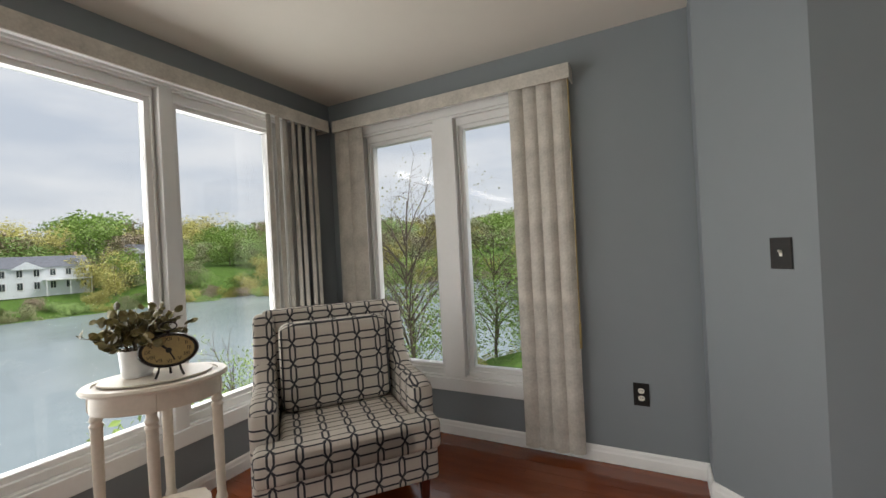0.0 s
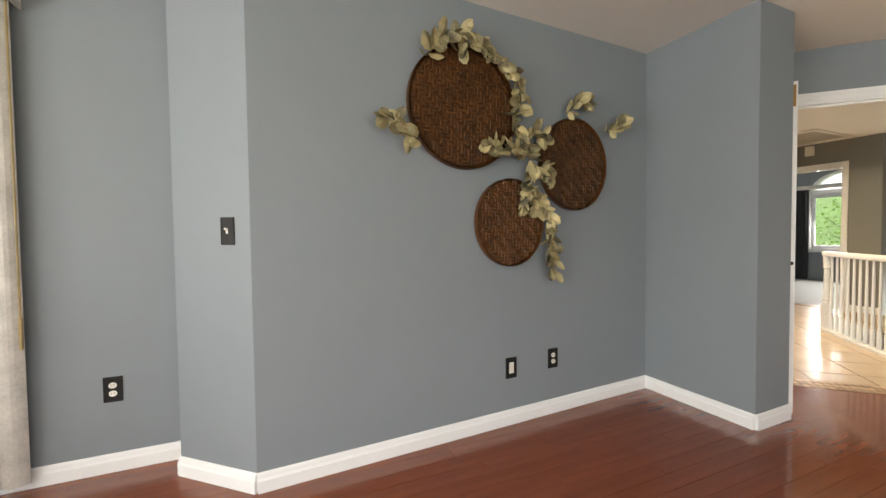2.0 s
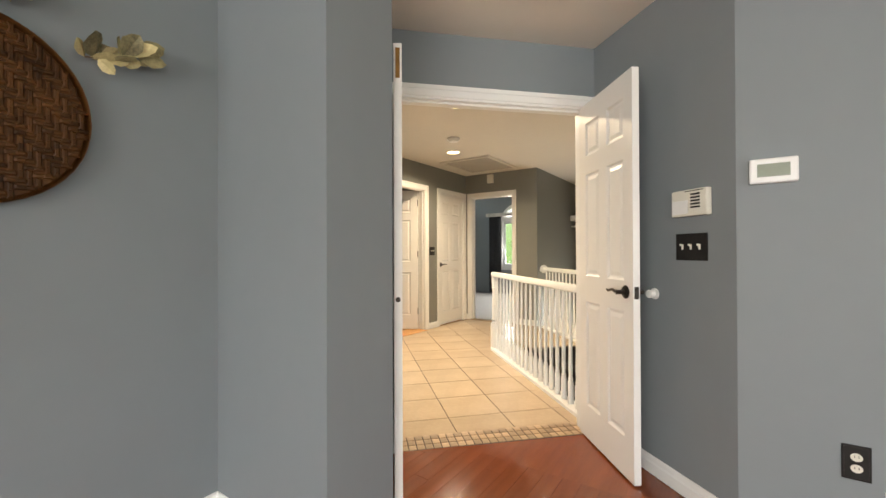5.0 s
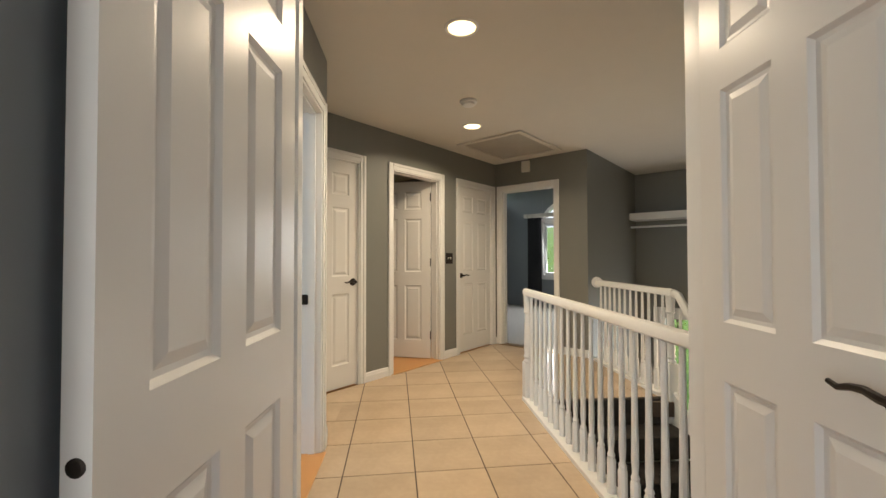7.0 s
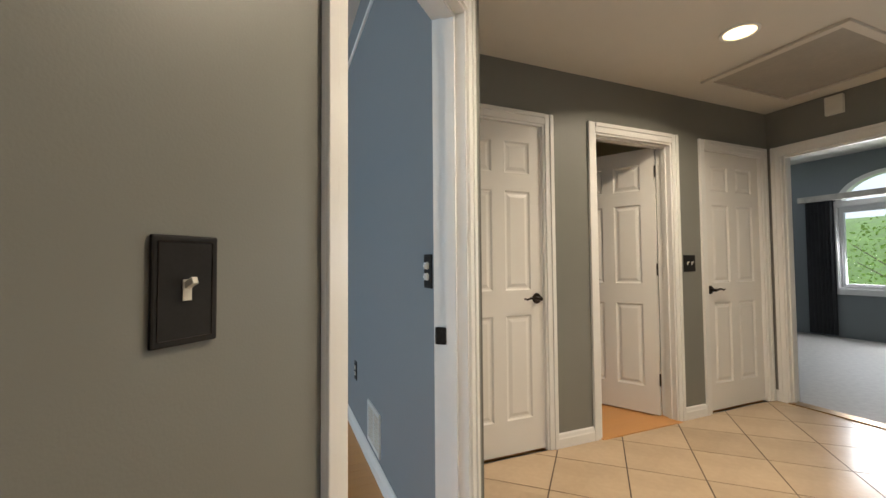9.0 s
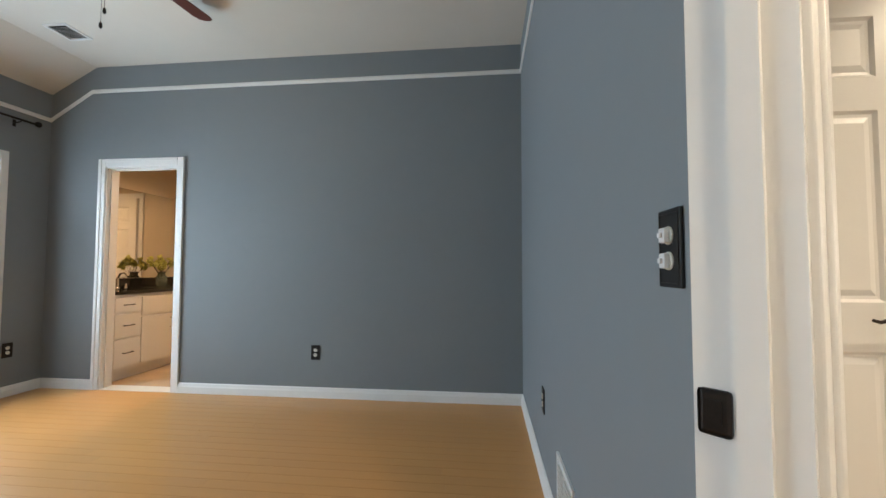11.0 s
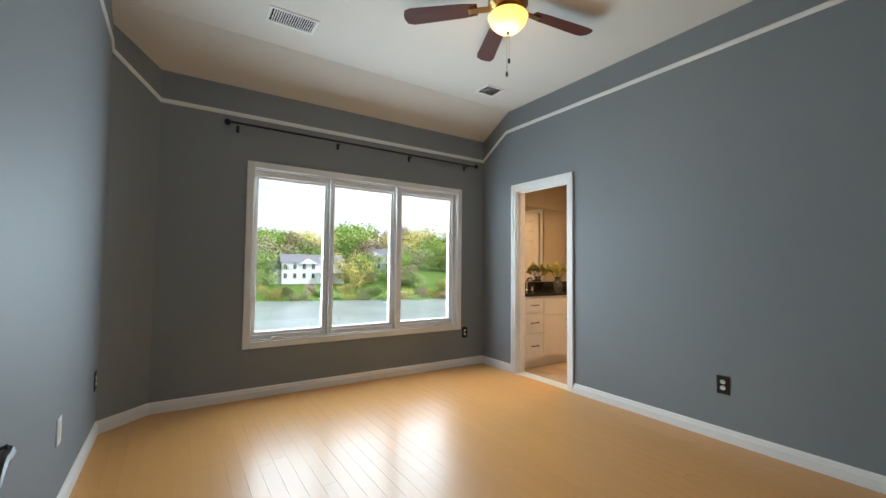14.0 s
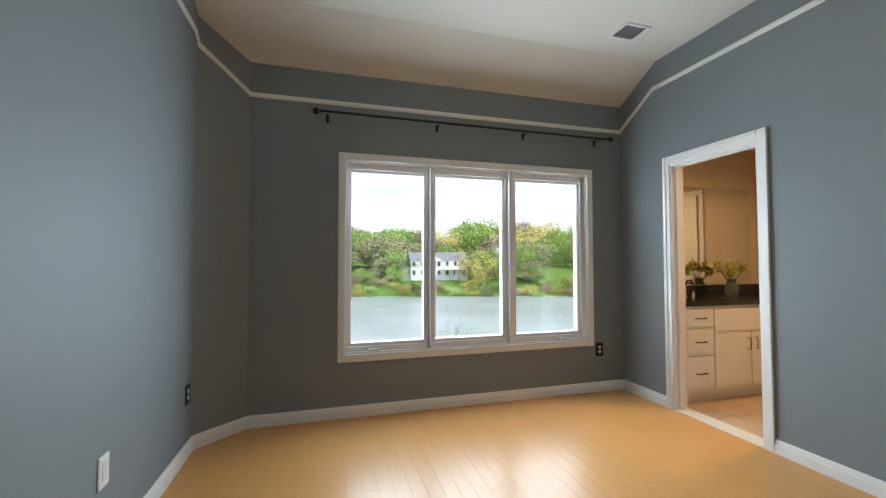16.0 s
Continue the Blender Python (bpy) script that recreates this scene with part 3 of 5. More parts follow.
wall("wall_ajar_room_north", (8.05, 6.2), (4.9, 6.2), T, H, PAINT, "plain dark room wall")
wall("wall_ajar_room_west", (4.95, 6.2), (4.95, 3.84), T, H, PAINT, "plain dark room wall")
bm = bmesh.new()
box(bm, 4.85, 8.1, 3.78, 6.25, H, H + 0.1)
tagged(part("ceiling_ajar_room", bm, CEIL), "ceiling of the dark room", "ceiling", kind="structure")
bm = bmesh.new()
box(bm, 4.9, 8.07, 3.77, 6.2, -0.15, -0.001)
tagged(part("floor_ajar_room", bm, MAPLE), "warm wooden floor of the dark room", "floor", kind="structure")

# ---- doorways and doors ----
casing("door_frame_double", A_RC, A_LC, D_OPEN[0], D_OPEN[1], 2.05, T, "white painted frame of the double doorway", w=0.06)
casing("door_frame_bedroom", V1, V0, B_OPEN[0], B_OPEN[1], 2.05, T, "white painted frame of the bedroom doorway", both=False)
casing("door_frame_closet", H_N0, H_N1, *hall_gaps[0], 2.05, T, "white painted frame round the first closed hall door", both=False)
casing("door_frame_ajar", H_N0, H_N1, *hall_gaps[1], 2.05, T, "white painted frame round the ajar hall door", both=False)
casing("door_frame_far", H_N0, H_N1, *hall_gaps[2], 2.05, T, "white painted frame round the far closed hall door", both=False)
casing("door_frame_end", H_E, H_N0, D4[0] - H_E[1], D4[1] - H_E[1], 2.05, T, "white painted frame of the hall's end doorway", both=False)
casing("door_frame_bath", R_NE, R_NW, 4.71 - BATH_D[1], 4.71 - BATH_D[0], 2.02, T, "white painted frame of the bathroom doorway", w=0.065, both=False)

door_leaf("door_leaf", 0.60, pose(4.764, 0.898, 0.008, 0, 0, 219.5), "open white six-panel door of the double doorway with bronze lever", side=-1, hinges=False)
door_leaf("door_leaf", 0.60, pose(3.931, 1.709, 0.008, 0, 0, 220.5), "open white six-panel door with flush bolt in its edge", side=1, lever_on=False, hole=True, hinges=False)
door_leaf("door_leaf", 0.664, pose(D1[0] + 0.003, HY + 0.022, 0.01), "closed white six-panel hall door with bronze lever", hinges=False)
door_leaf("door_leaf", 0.719, pose(D3[1] - 0.003, HY + 0.057, 0.01, 0, 0, 180), "closed white six-panel hall door by the switch", hinges=False)
door_leaf("door_leaf", 0.70, pose(D2[1] - 0.022, HY + T + 0.004, 0.01, 0, 0, 118), "ajar white six-panel door with bronze hinges", side=1, lever_on=False)
door_leaf("door_leaf", 0.675, pose(4.188, 2.44, 0.01, 0, 0, 192.5), "white bedroom door standing open against the wall", side=1)
door_leaf("door_leaf", 0.70, pose(1.79, 7.41, 0.01, 0, 0, 180), "closed white six-panel bathroom door", hinges=False)
bm = bmesh.new()
for x0, x1, z0, z1 in ((1.02, 1.08, 0, 2.11), (1.80, 1.86, 0, 2.11), (1.08, 1.80, 2.045, 2.11)):
    box(bm, x0, x1, 7.40, 7.4195, z0, z1, bevel=0.003)
tagged(part("door_frame_bath_inner", bm, WHITE), "white painted frame round the bathroom's inner door", "door frame", kind="structure")
# strike plate of the bedroom doorway
bm = bmesh.new()
sm = along(V1, V0)
box(bm, B_OPEN[0] + 0.017, B_OPEN[0] + 0.0215, -0.116, -0.076, 0.884, 0.944, m=sm, bevel=0.006)
box(bm, B_OPEN[0] + 0.0215, B_OPEN[0] + 0.0225, -0.106, -0.088, 0.897, 0.931, m=sm)
tagged(part("strike_plate", bm, BRONZE), "black metal strike plate on the white door jamb", "strike plate")


# ---- windows ----
def window_unit(name, p0, p1, s0, s1, z0, z1, thick, label, lights, cw=0.075, crank=()):
    """Frame in a wall opening with casing, posts between lights, sashes and panes; lights are (a, b) spans of glass."""
    w = thing(name, label, "window", along(p0, p1), kind="structure")
    bm = bmesh.new()
    for a, b, c, d in ((s0, s0 + 0.02, z0, z1), (s1 - 0.02, s1, z0, z1), (s0 + 0.02, s1 - 0.02, z1 - 0.02, z1), (s0 + 0.02, s1 - 0.02, z0, z0 + 0.02)):
        box(bm, a, b, -thick, 0.0, c, d)
    part("window_frame", bm, VINYL, w)
    bm = bmesh.new()
    for a, b, c, d in ((s0 - cw, s0 + 0.008, z0 - cw, z1 + cw), (s1 - 0.008, s1 + cw, z0 - cw, z1 + cw), (s0 + 0.0085, s1 - 0.0085, z1 - 0.008, z1 + cw), (s0 + 0.0085, s1 - 0.0085, z0 - cw, z0 + 0.008)):
        box(bm, a, b, 0.0, 0.018, c, d, bevel=0.004)
    part("window_casing", bm, VINYL, w)
    for (a0, b0), (a1, b1) in zip(lights, lights[1:]):
        bm = bmesh.new()
        box(bm, b0 + 0.045, a1 - 0.045, -thick * 0.8, 0.012, z0 + 0.02, z1 - 0.02, bevel=0.006)
        part("mullion", bm, VINYL, w)
    for i, (a, b) in enumerate(lights):
        bm = bmesh.new()
        for k, (f, y0, y1) in enumerate(((0.052, -0.10, -0.045), (0.028, -0.085, -0.025))):
            g = 0.0 if k == 0 else 0.026
            for x0, x1, c, d in ((a - f, a - g, z0 + 0.02, z1 - 0.02), (b + g, b + f, z0 + 0.02, z1 - 0.02), (a - g, b + g, z1 - 0.095 + g, z1 - 0.02), (a - g, b + g, z0 + 0.02, z0 + 0.085 - g)):
                box(bm, x0, x1, y0, y1, c, d, bevel=0.004)
        sash = part("sash", bm, VINYL, w)
        bm = bmesh.new()
        box(bm, a - 0.01, b + 0.01, -0.078, -0.072, z0 + 0.06, z1 - 0.07)
        pane = part("pane", bm, GLASS, sash)
        pane.visible_shadow = False
        if i in crank:
            bm = bmesh.new()
            cx = a + 0.18 if i == 0 else b - 0.18
            box(bm, cx - 0.05, cx + 0.05, -0.024, 0.006, z0 + 0.021, z0 + 0.038, bevel=0.005)
            box(bm, cx - 0.045, cx + 0.02, 0.006, 0.018, z0 + 0.032, z0 + 0.044, bevel=0.004)
            part("crank", bm, VINYL, w)
    return w


window_unit("window_north", A_N, A_K, N_OPEN[0], N_OPEN[1], N_OPEN[2], N_OPEN[3], 0.16, "white vinyl two-light casement window", [(0.783, 1.303), (1.544, 2.048)], crank=(1,))
window_unit("window_west", A_K, A_SW, W_OPEN[0], W_OPEN[1], W_OPEN[2], W_OPEN[3], 0.16, "white vinyl picture window overlooking the lake", [(0.558, 1.137), (1.298, 4.805)])
# the south window below is added for the fill lamp, never seen
window_unit("added_window_south", A_SW, A_SE, S_OPEN[0], S_OPEN[1], S_OPEN[2], S_OPEN[3], T, "unseen white vinyl windows added to let in fill light", [(1.02, 2.35), (2.5, 3.8), (3.95, 5.28)])
window_unit("window_bedroom", R_NW, R_SW, 5.665 - BW[1], 5.665 - BW[0], BW[2], BW[3], 0.16, "white vinyl triple bedroom window over the lake", [(0.47, 1.10), (1.235, 1.85), (1.955, 2.55)], cw=0.05, crank=(0, 2))
window_unit("window_foyer", (10.05, -2.6), (10.05, 2.462), FW[0] + 2.6, FW[1] + 2.6, FW[2], FW[3], T, "white tall foyer window", [(3.42, 4.02), (4.10, 4.68)])
window_unit("window_far_room", (12.1, 2.45), (12.1, 6.0), FWIN[0] - 2.45, FWIN[1] - 2.45, FWIN[2], FWIN[3], T, "white window of the far room with arched top", [(1.37, 1.90), (1.99, 2.50)])
bm = bmesh.new()
am = along((12.1, 2.45), (12.1, 6.0))
ac, ar = (FWIN[0] + FWIN[1]) / 2 - 2.45, (FWIN[1] - FWIN[0]) / 2
for i in range(14):
    a0, a1 = math.pi * i / 14, math.pi * (i + 1) / 14
    q = [(ac + r * math.cos(a) * ar, 2.0 + r * math.sin(a) * 0.46) for r, a in ((1.0, a0), (1.0, a1), (0.88, a1), (0.88, a0))]
    vs = [bm.verts.new((x, y, z)) for y in (0.02, -0.1) for x, z in q]
    for f in ((0, 1, 2, 3), (7, 6, 5, 4), (0, 4, 5, 1), (2, 6, 7, 3)):
        bm.faces.new([vs[k] for k in f])
bmesh.ops.transform(bm, matrix=am, verts=bm.verts)
tagged(part("trim_arch", bm, WHITE), "white arched window trim", "window trim", kind="structure")
bm = bmesh.new()
for sx in (-1, 1):
    pts = [(ac + sx * ar * math.cos(math.pi / 2 * i / 8), 2.0 + 0.46 * math.sin(math.pi / 2 * i / 8)) for i in range(9)] + [(ac, 2.485), (ac + sx * ar, 2.485)]
    vs = [[bm.verts.new((x, y, z)) for x, z in pts] for y in (-0.005, -0.11)]
    bm.faces.new(vs[0])
    bm.faces.new(vs[1][::-1])
    for i in range(len(pts)):
        j = (i + 1) % len(pts)
        bm.faces.new((vs[0][i], vs[0][j], vs[1][j], vs[1][i]))
bmesh.ops.transform(bm, matrix=am, verts=bm.verts)
tagged(part("wall_arch_spandrel", bm, PAINT), "dark gray wall around the arched window top", "wall", kind="structure")


# ---- sun room things ----
def vane(bm, x0, x1, y, z0, z1, bow):
    """One curved fabric vane between two edges."""
    n = 6
    pts = [(x0 + (x1 - x0) * i / n, y + bow * math.sin(math.pi * i / n)) for i in range(n + 1)]
    f = [[bm.verts.new((px, py + d, z)) for px, py in pts] for d in (0.0, 0.002) for z in (z0, z1)]
    for i in range(n):
        bm.faces.new((f[0][i], f[0][i + 1], f[1][i + 1], f[1][i]))
        bm.faces.new((f[2][i + 1], f[2][i], f[3][i], f[3][i + 1]))
        bm.faces.new((f[0][i], f[2][i], f[2][i + 1], f[0][i + 1]))
    for i in (0, n):
        bm.faces.new((f[0][i], f[1][i], f[3][i], f[2][i]))


def blind(p0, p1, s0, s1, stacks, label, zt=2.161, wand=None):
    """Vertical blind: valance box and stacked vanes on a wall line."""
    b = thing("vertical_blind", label, "blind", along(p0, p1))
    bm = bmesh.new()
    box(bm, s0, s1, 0.108, 0.116, zt, zt + 0.085, bevel=0.002)
    box(bm, s0, s0 + 0.008, 0.002, 0.1078, zt, zt + 0.085)
    box(bm, s1 - 0.008, s1, 0.002, 0.1078, zt, zt + 0.085)
    part("valance", bm, FABRIC, b)
    bm = bmesh.new()
    box(bm, s0 + 0.02, s1 - 0.02, 0.035, 0.08, zt + 0.02, zt + 0.05, bevel=0.004)
    part("headrail", bm, VINYL, b)
    for a, c, n, tilt in stacks:
        w = (c - a) / n
        for i in range(n):
            bm = bmesh.new()
            vane(bm, -w * 0.56, w * 0.56, 0, 0.045, zt + 0.02, 0.022)
            part("vane", bm, FABRIC, b, m=pose(a + w * (i + 0.5), 0.055 + 0.008 * (i % 2), 0, 0, 0, tilt))
    if wand is not None:
        bm = bmesh.new()
        tube(bm, [(wand, 0.10, zt), (wand, 0.10, 0.80)], 0.004, 6)
        box(bm, wand - 0.006, wand + 0.006, 0.092, 0.108, 0.66, 0.80, bevel=0.003)
        part("wand", bm, CLOCKF, b)
    return b


blind(A_N, A_K, 0.574, 2.295, [(0.60, 0.934, 4, 8), (2.072, 2.308, 2, 4)], "pale mottled fabric vertical blind drawn aside at the tall window", wand=0.585)
blind(A_K, A_SW, 0.134, 4.93, [(0.214, 0.665, 7, 42)], "pale mottled fabric vertical blind stacked beside the picture window")

# armchair: quatrefoil chain print in dark blue on linen
PRINT = bpy.data.materials.new("chain_print_linen")
PRINT.use_nodes = True
pn, pl = PRINT.node_tree.nodes, PRINT.node_tree.links
pb = pn["Principled BSDF"]
pb.inputs["Roughness"].default_value = 0.9
uvn = pn.new("ShaderNodeUVMap")
sep = pn.new("ShaderNodeSeparateXYZ")
pl.new(uvn.outputs["UV"], sep.inputs[0])


def mathn(op, a, b=None, c=None):
    nd = pn.new("ShaderNodeMath")
    nd.operation = op
    for i, v in enumerate((a, b, c)):
        if v is None:
            continue
        if isinstance(v, (int, float)):
            nd.inputs[i].default_value = v
        else:
            pl.new(v, nd.inputs[i])
    return nd.outputs[0]


def wavy(u, v, width, slope, swell):
    """Distance test to two mirrored waves along u, crossing at the cell corners."""
    fu = mathn("ABSOLUTE", mathn("SUBTRACT", mathn("FRACT", u), 0.5))
    amp = mathn("MINIMUM", mathn("MULTIPLY", mathn("SUBTRACT", 0.5, fu), slope), swell)
    fv = mathn("ABSOLUTE", mathn("SUBTRACT", mathn("FRACT", mathn("ADD", v, 0.5)), 0.5))
    return mathn("LESS_THAN", mathn("ABSOLUTE", mathn("SUBTRACT", fv, amp)), width)


pu, pv = mathn("MULTIPLY", sep.outputs["X"], 9.4), mathn("MULTIPLY", sep.outputs["Y"], 10.0)
line = mathn("MAXIMUM", wavy(pu, pv, 0.042, 1.1, 0.20), wavy(pv, pu, 0.042, 0.45, 0.115))
pm = pn.new("ShaderNodeMix")
pm.data_type = "RGBA"
pnoise = pn.new("ShaderNodeTexNoise")
pnoise.inputs["Scale"].default_value = 220
pr = pn.new("ShaderNodeValToRGB")
pr.color_ramp.elements[0].color, pr.color_ramp.elements[1].color = (0.38, 0.34, 0.29, 1), (0.56, 0.52, 0.46, 1)
pl.new(pnoise.outputs["Fac"], pr.inputs["Fac"])
pl.new(line, pm.inputs["Factor"])
pl.new(pr.outputs["Color"], pm.inputs["A"])
pm.inputs["B"].default_value = (0.025, 0.028, 0.036, 1)
pl.new(pm.outputs["Result"], pb.inputs["Base Color"])
pbu = pn.new("ShaderNodeBump")
pbu.inputs["Strength"].default_value, pbu.inputs["Distance"].default_value = 0.35, 0.001
pl.new(pnoise.outputs["Fac"], pbu.inputs["Height"])
pl.new(pbu.outputs["Normal"], pb.inputs["Normal"])


def upholster(name, bm, parent, m=None, bev=0.03, mat=None):
    """Rounded upholstery with print coordinates laid from the sides it faces."""
    bmesh.ops.recalc_face_normals(bm, faces=bm.faces)
    bmesh.ops.bevel(bm, geom=[e for e in bm.edges if e.calc_face_angle(0) > 0.5], offset=bev, segments=4, affect="EDGES", profile=0.5)
    uv = bm.loops.layers.uv.new("UVMap")
    bm.normal_update()
    for f in bm.faces:
        n = f.normal
        for l in f.loops:
            c = l.vert.co
            if abs(n.x) > max(abs(n.y), abs(n.z)):
                l[uv].uv = (c.y + 5, c.z + 5)
            elif abs(n.y) > abs(n.z):
                l[uv].uv = (c.x + 5, c.z + 5)
            else:
                l[uv].uv = (c.x + 5, c.y + 5)
    return part(name, bm, mat or PRINT, parent, smooth=True, m=m)


def side_profile(bm, pts, x0, x1):
    a = [bm.verts.new((x0, y, z)) for y, z in pts]
    b = [bm.verts.new((x1, y, z)) for y, z in pts]
    k = len(pts)
    for i in range(k):
        bm.faces.new((a[i], a[(i + 1) % k], b[(i + 1) % k], b[i]))
    bm.faces.new(a[::-1])
    bm.faces.new(b)


chair = thing("armchair", "upholstered linen armchair with dark chain-link print and loose back cushion", "armchair", pose(-1.56, 1.55, 0, 0, 0, 49.5) @ Matrix.Diagonal((1.04, 1.04, 1.01, 1)))
bm = bmesh.new()
box(bm, -0.39, 0.39, -0.36, 0.34, 0.15, 0.33)
upholster("seat_base", bm, chair, bev=0.02)
bm = bmesh.new()
side_profile(bm, [(-0.43, 0.325), (-0.43, 0.47), (0.22, 0.445), (0.22, 0.325)], -0.285, 0.285)
box(bm, -0.385, 0.385, -0.43, -0.30, 0.325, 0.468)
upholster("seat_cushion", bm, chair, bev=0.028)
bm = bmesh.new()
side_profile(bm, [(0.17, 0.30), (0.26, 0.945), (0.355, 0.945), (0.34, 0.20)], -0.36, 0.36)
upholster("backrest", bm, chair, bev=0.03)
for sx in (-1, 1):
    bm = bmesh.new()
    side_profile(bm, [(-0.30, 0.20), (-0.31, 0.585), (-0.20, 0.615), (0.0, 0.61), (0.13, 0.70), (0.22, 0.93), (0.33, 0.93), (0.345, 0.20)], *sorted((sx * 0.29, sx * 0.40)))
    upholster("armrest", bm, chair, bev=0.032)
    for y, tilt in ((-0.31, 0), (0.29, 8)):
        bm = bmesh.new()
        lathe(bm, [(0.020, 0), (0.030, 0.165)], 4, pose(sx * 0.33, y, 0, tilt, 0, 45))
        part("leg", bm, FANWOOD, chair, "dark stained wooden leg")
bm = bmesh.new()
side_profile(bm, [(-0.02, 0.45), (0.03, 0.88), (0.16, 0.90), (0.19, 0.46)], -0.275, 0.275)
cush = upholster("back_cushion", bm, chair, bev=0.05)
bm = bmesh.new()
tube(bm, [(-0.262, 0.0, 0.48), (-0.262, 0.035, 0.87), (-0.20, 0.04, 0.888), (0.20, 0.04, 0.888), (0.262, 0.035, 0.87), (0.262, 0.0, 0.48)], 0.005, 6)
part("piping", bm, CURTAIN, cush)

# oval side table
tbl = thing("side_table", "cream painted oval side table with turned legs and cane shelf", "side table", pose(-1.955, 0.88, 0, 0, 0, 53))
bm = bmesh.new()
lathe(bm, [(0.243, 0.748), (0.262, 0.752), (0.266, 0.762), (0.258, 0.772), (0.225, 0.774), (0.222, 0.768), (0.19, 0.768)], 40, None, 1.0, 0.74)
part("tabletop", bm, CREAM, tbl, smooth=True)
bm = bmesh.new()
lathe(bm, [(0.205, 0.775), (0.205, 0.781), (0.0, 0.781)][:2], 40, None, 1.0, 0.70)
part("tray_rim", bm, CREAM, tbl, smooth=True)
bm = bmesh.new()
lathe(bm, [(0.232, 0.672), (0.235, 0.68), (0.232, 0.748)], 40, None, 1.0, 0.74)
part("apron", bm, CREAM, tbl, smooth=True)
LEGP = [(0.016, 0), (0.018, 0.03), (0.022, 0.10), (0.020, 0.16), (0.024, 0.165), (0.020, 0.17), (0.024, 0.19), (0.022, 0.20), (0.018, 0.215), (0.021, 0.45), (0.022, 0.60), (0.026, 0.61), (0.019, 0.622), (0.025, 0.635), (0.019, 0.65), (0.021, 0.675)]
for x, y in ((0.215, 0), (0, 0.152), (-0.215, 0), (0, -0.152)):
    bm = bmesh.new()
    lathe(bm, LEGP, 12, pose(x, y, 0))
    box(bm, x - 0.023, x + 0.023, y - 0.023, y + 0.023, 0.672, 0.746, bevel=0.003)
    part("leg", bm, CREAM, tbl, smooth=True)
bm = bmesh.new()
for i in range(32):
    a0, a1 = 2 * math.pi * i / 32, 2 * math.pi * (i + 1) / 32
    def rad(a):
        return 0.20 - 0.045 * abs(math.cos(2 * a)) * (1 if abs(math.sin(a)) > 0.5 else 0.6)
    q = [(r * math.cos(a), r * 0.8 * math.sin(a)) for r, a in ((rad(a0), a0), (rad(a1), a1), (0.105, a1), (0.105, a0))]
    prism(bm, q, 0.175, 0.197)
part("lower_shelf", bm, CREAM, tbl)
bm = bmesh.new()
for i in range(-5, 6):
    box(bm, i * 0.018 - 0.003, i * 0.018 + 0.003, -0.085, 0.085, 0.183, 0.187)
    if abs(i) < 5:
        box(bm, -0.104, 0.104, i * 0.018 - 0.003, i * 0.018 + 0.003, 0.1871, 0.191)
part("cane_weave", bm, CREAM, tbl)


def leaf_card(bm, p, d, size, rnd, round_=1.0):
    """A small cupped leaf starting at p along d."""
    d = Vector(d).normalized()
    s = d.cross(Vector((rnd.gauss(0, 1), rnd.gauss(0, 1), rnd.gauss(0, 1)))).normalized()
    n = d.cross(s)
    w = size * 0.36 * round_
    pts = [(0, 0, 0), (0.22, 0.75, 0.06), (0.55, 1.0, 0.10), (0.85, 0.6, 0.04), (1.0, 0, -0.06)]
    mid = [bm.verts.new(p + d * size * t + n * size * h * -0.6) for t, _, h in pts]
    for sg in (-1, 1):
        ed = [bm.verts.new(p + d * size * t + s * sg * w * k + n * size * h * 0.8) for t, k, h in pts[1:-1]]
        bm.faces.new((mid[0], ed[0], mid[1]))
        bm.faces.new((mid[1], ed[0], ed[1], mid[2]))
        bm.faces.new((mid[2], ed[1], ed[2], mid[3]))
        bm.faces.new((mid[3], ed[2], mid[4]))


TM = pose(-1.955, 0.88, 0, 0, 0, 53)
pot = thing("potted_plant", "white ceramic pot with a bushy olive-green round-leaved plant", "plant", TM @ pose(-0.075, 0.03, 0.7815))
bm = bmesh.new()
lathe(bm, [(0.052, 0.0), (0.053, 0.012), (0.057, 0.014), (0.063, 0.10), (0.066, 0.115), (0.060, 0.115), (0.056, 0.09)], 24)
part("pot", bm, POT, pot, smooth=True)
rnd = random.Random(5)
st, lf = bmesh.new(), bmesh.new()
for i in range(60):
    a, e = rnd.uniform(0, 6.28), rnd.uniform(0.35, 1.45)
    ln = rnd.uniform(0.10, 0.20)
    d = Vector((math.cos(a) * math.cos(e), math.sin(a) * math.cos(e), math.sin(e)))
    p0 = Vector((0.03 * math.cos(a), 0.03 * math.sin(a), 0.10))
    p2 = p0 + d * ln + Vector((0, 0, -0.02))
    tube(st, [p0, p0.lerp(p2, 0.5) + Vector((0, 0, 0.02)), p2], 0.0016, 4, 0.001)
    for k in range(7):
        q = p0.lerp(p2, 0.4 + 0.6 * k / 6) + Vector((0, 0, 0.012))
        leaf_card(lf, q, d + Vector((rnd.gauss(0, 0.8), rnd.gauss(0, 0.8), rnd.gauss(0, 0.6))), rnd.uniform(0.028, 0.044), rnd, 1.35)
part("stem", st, STEM, pot)
part("foliage", lf, PLANTG, pot)

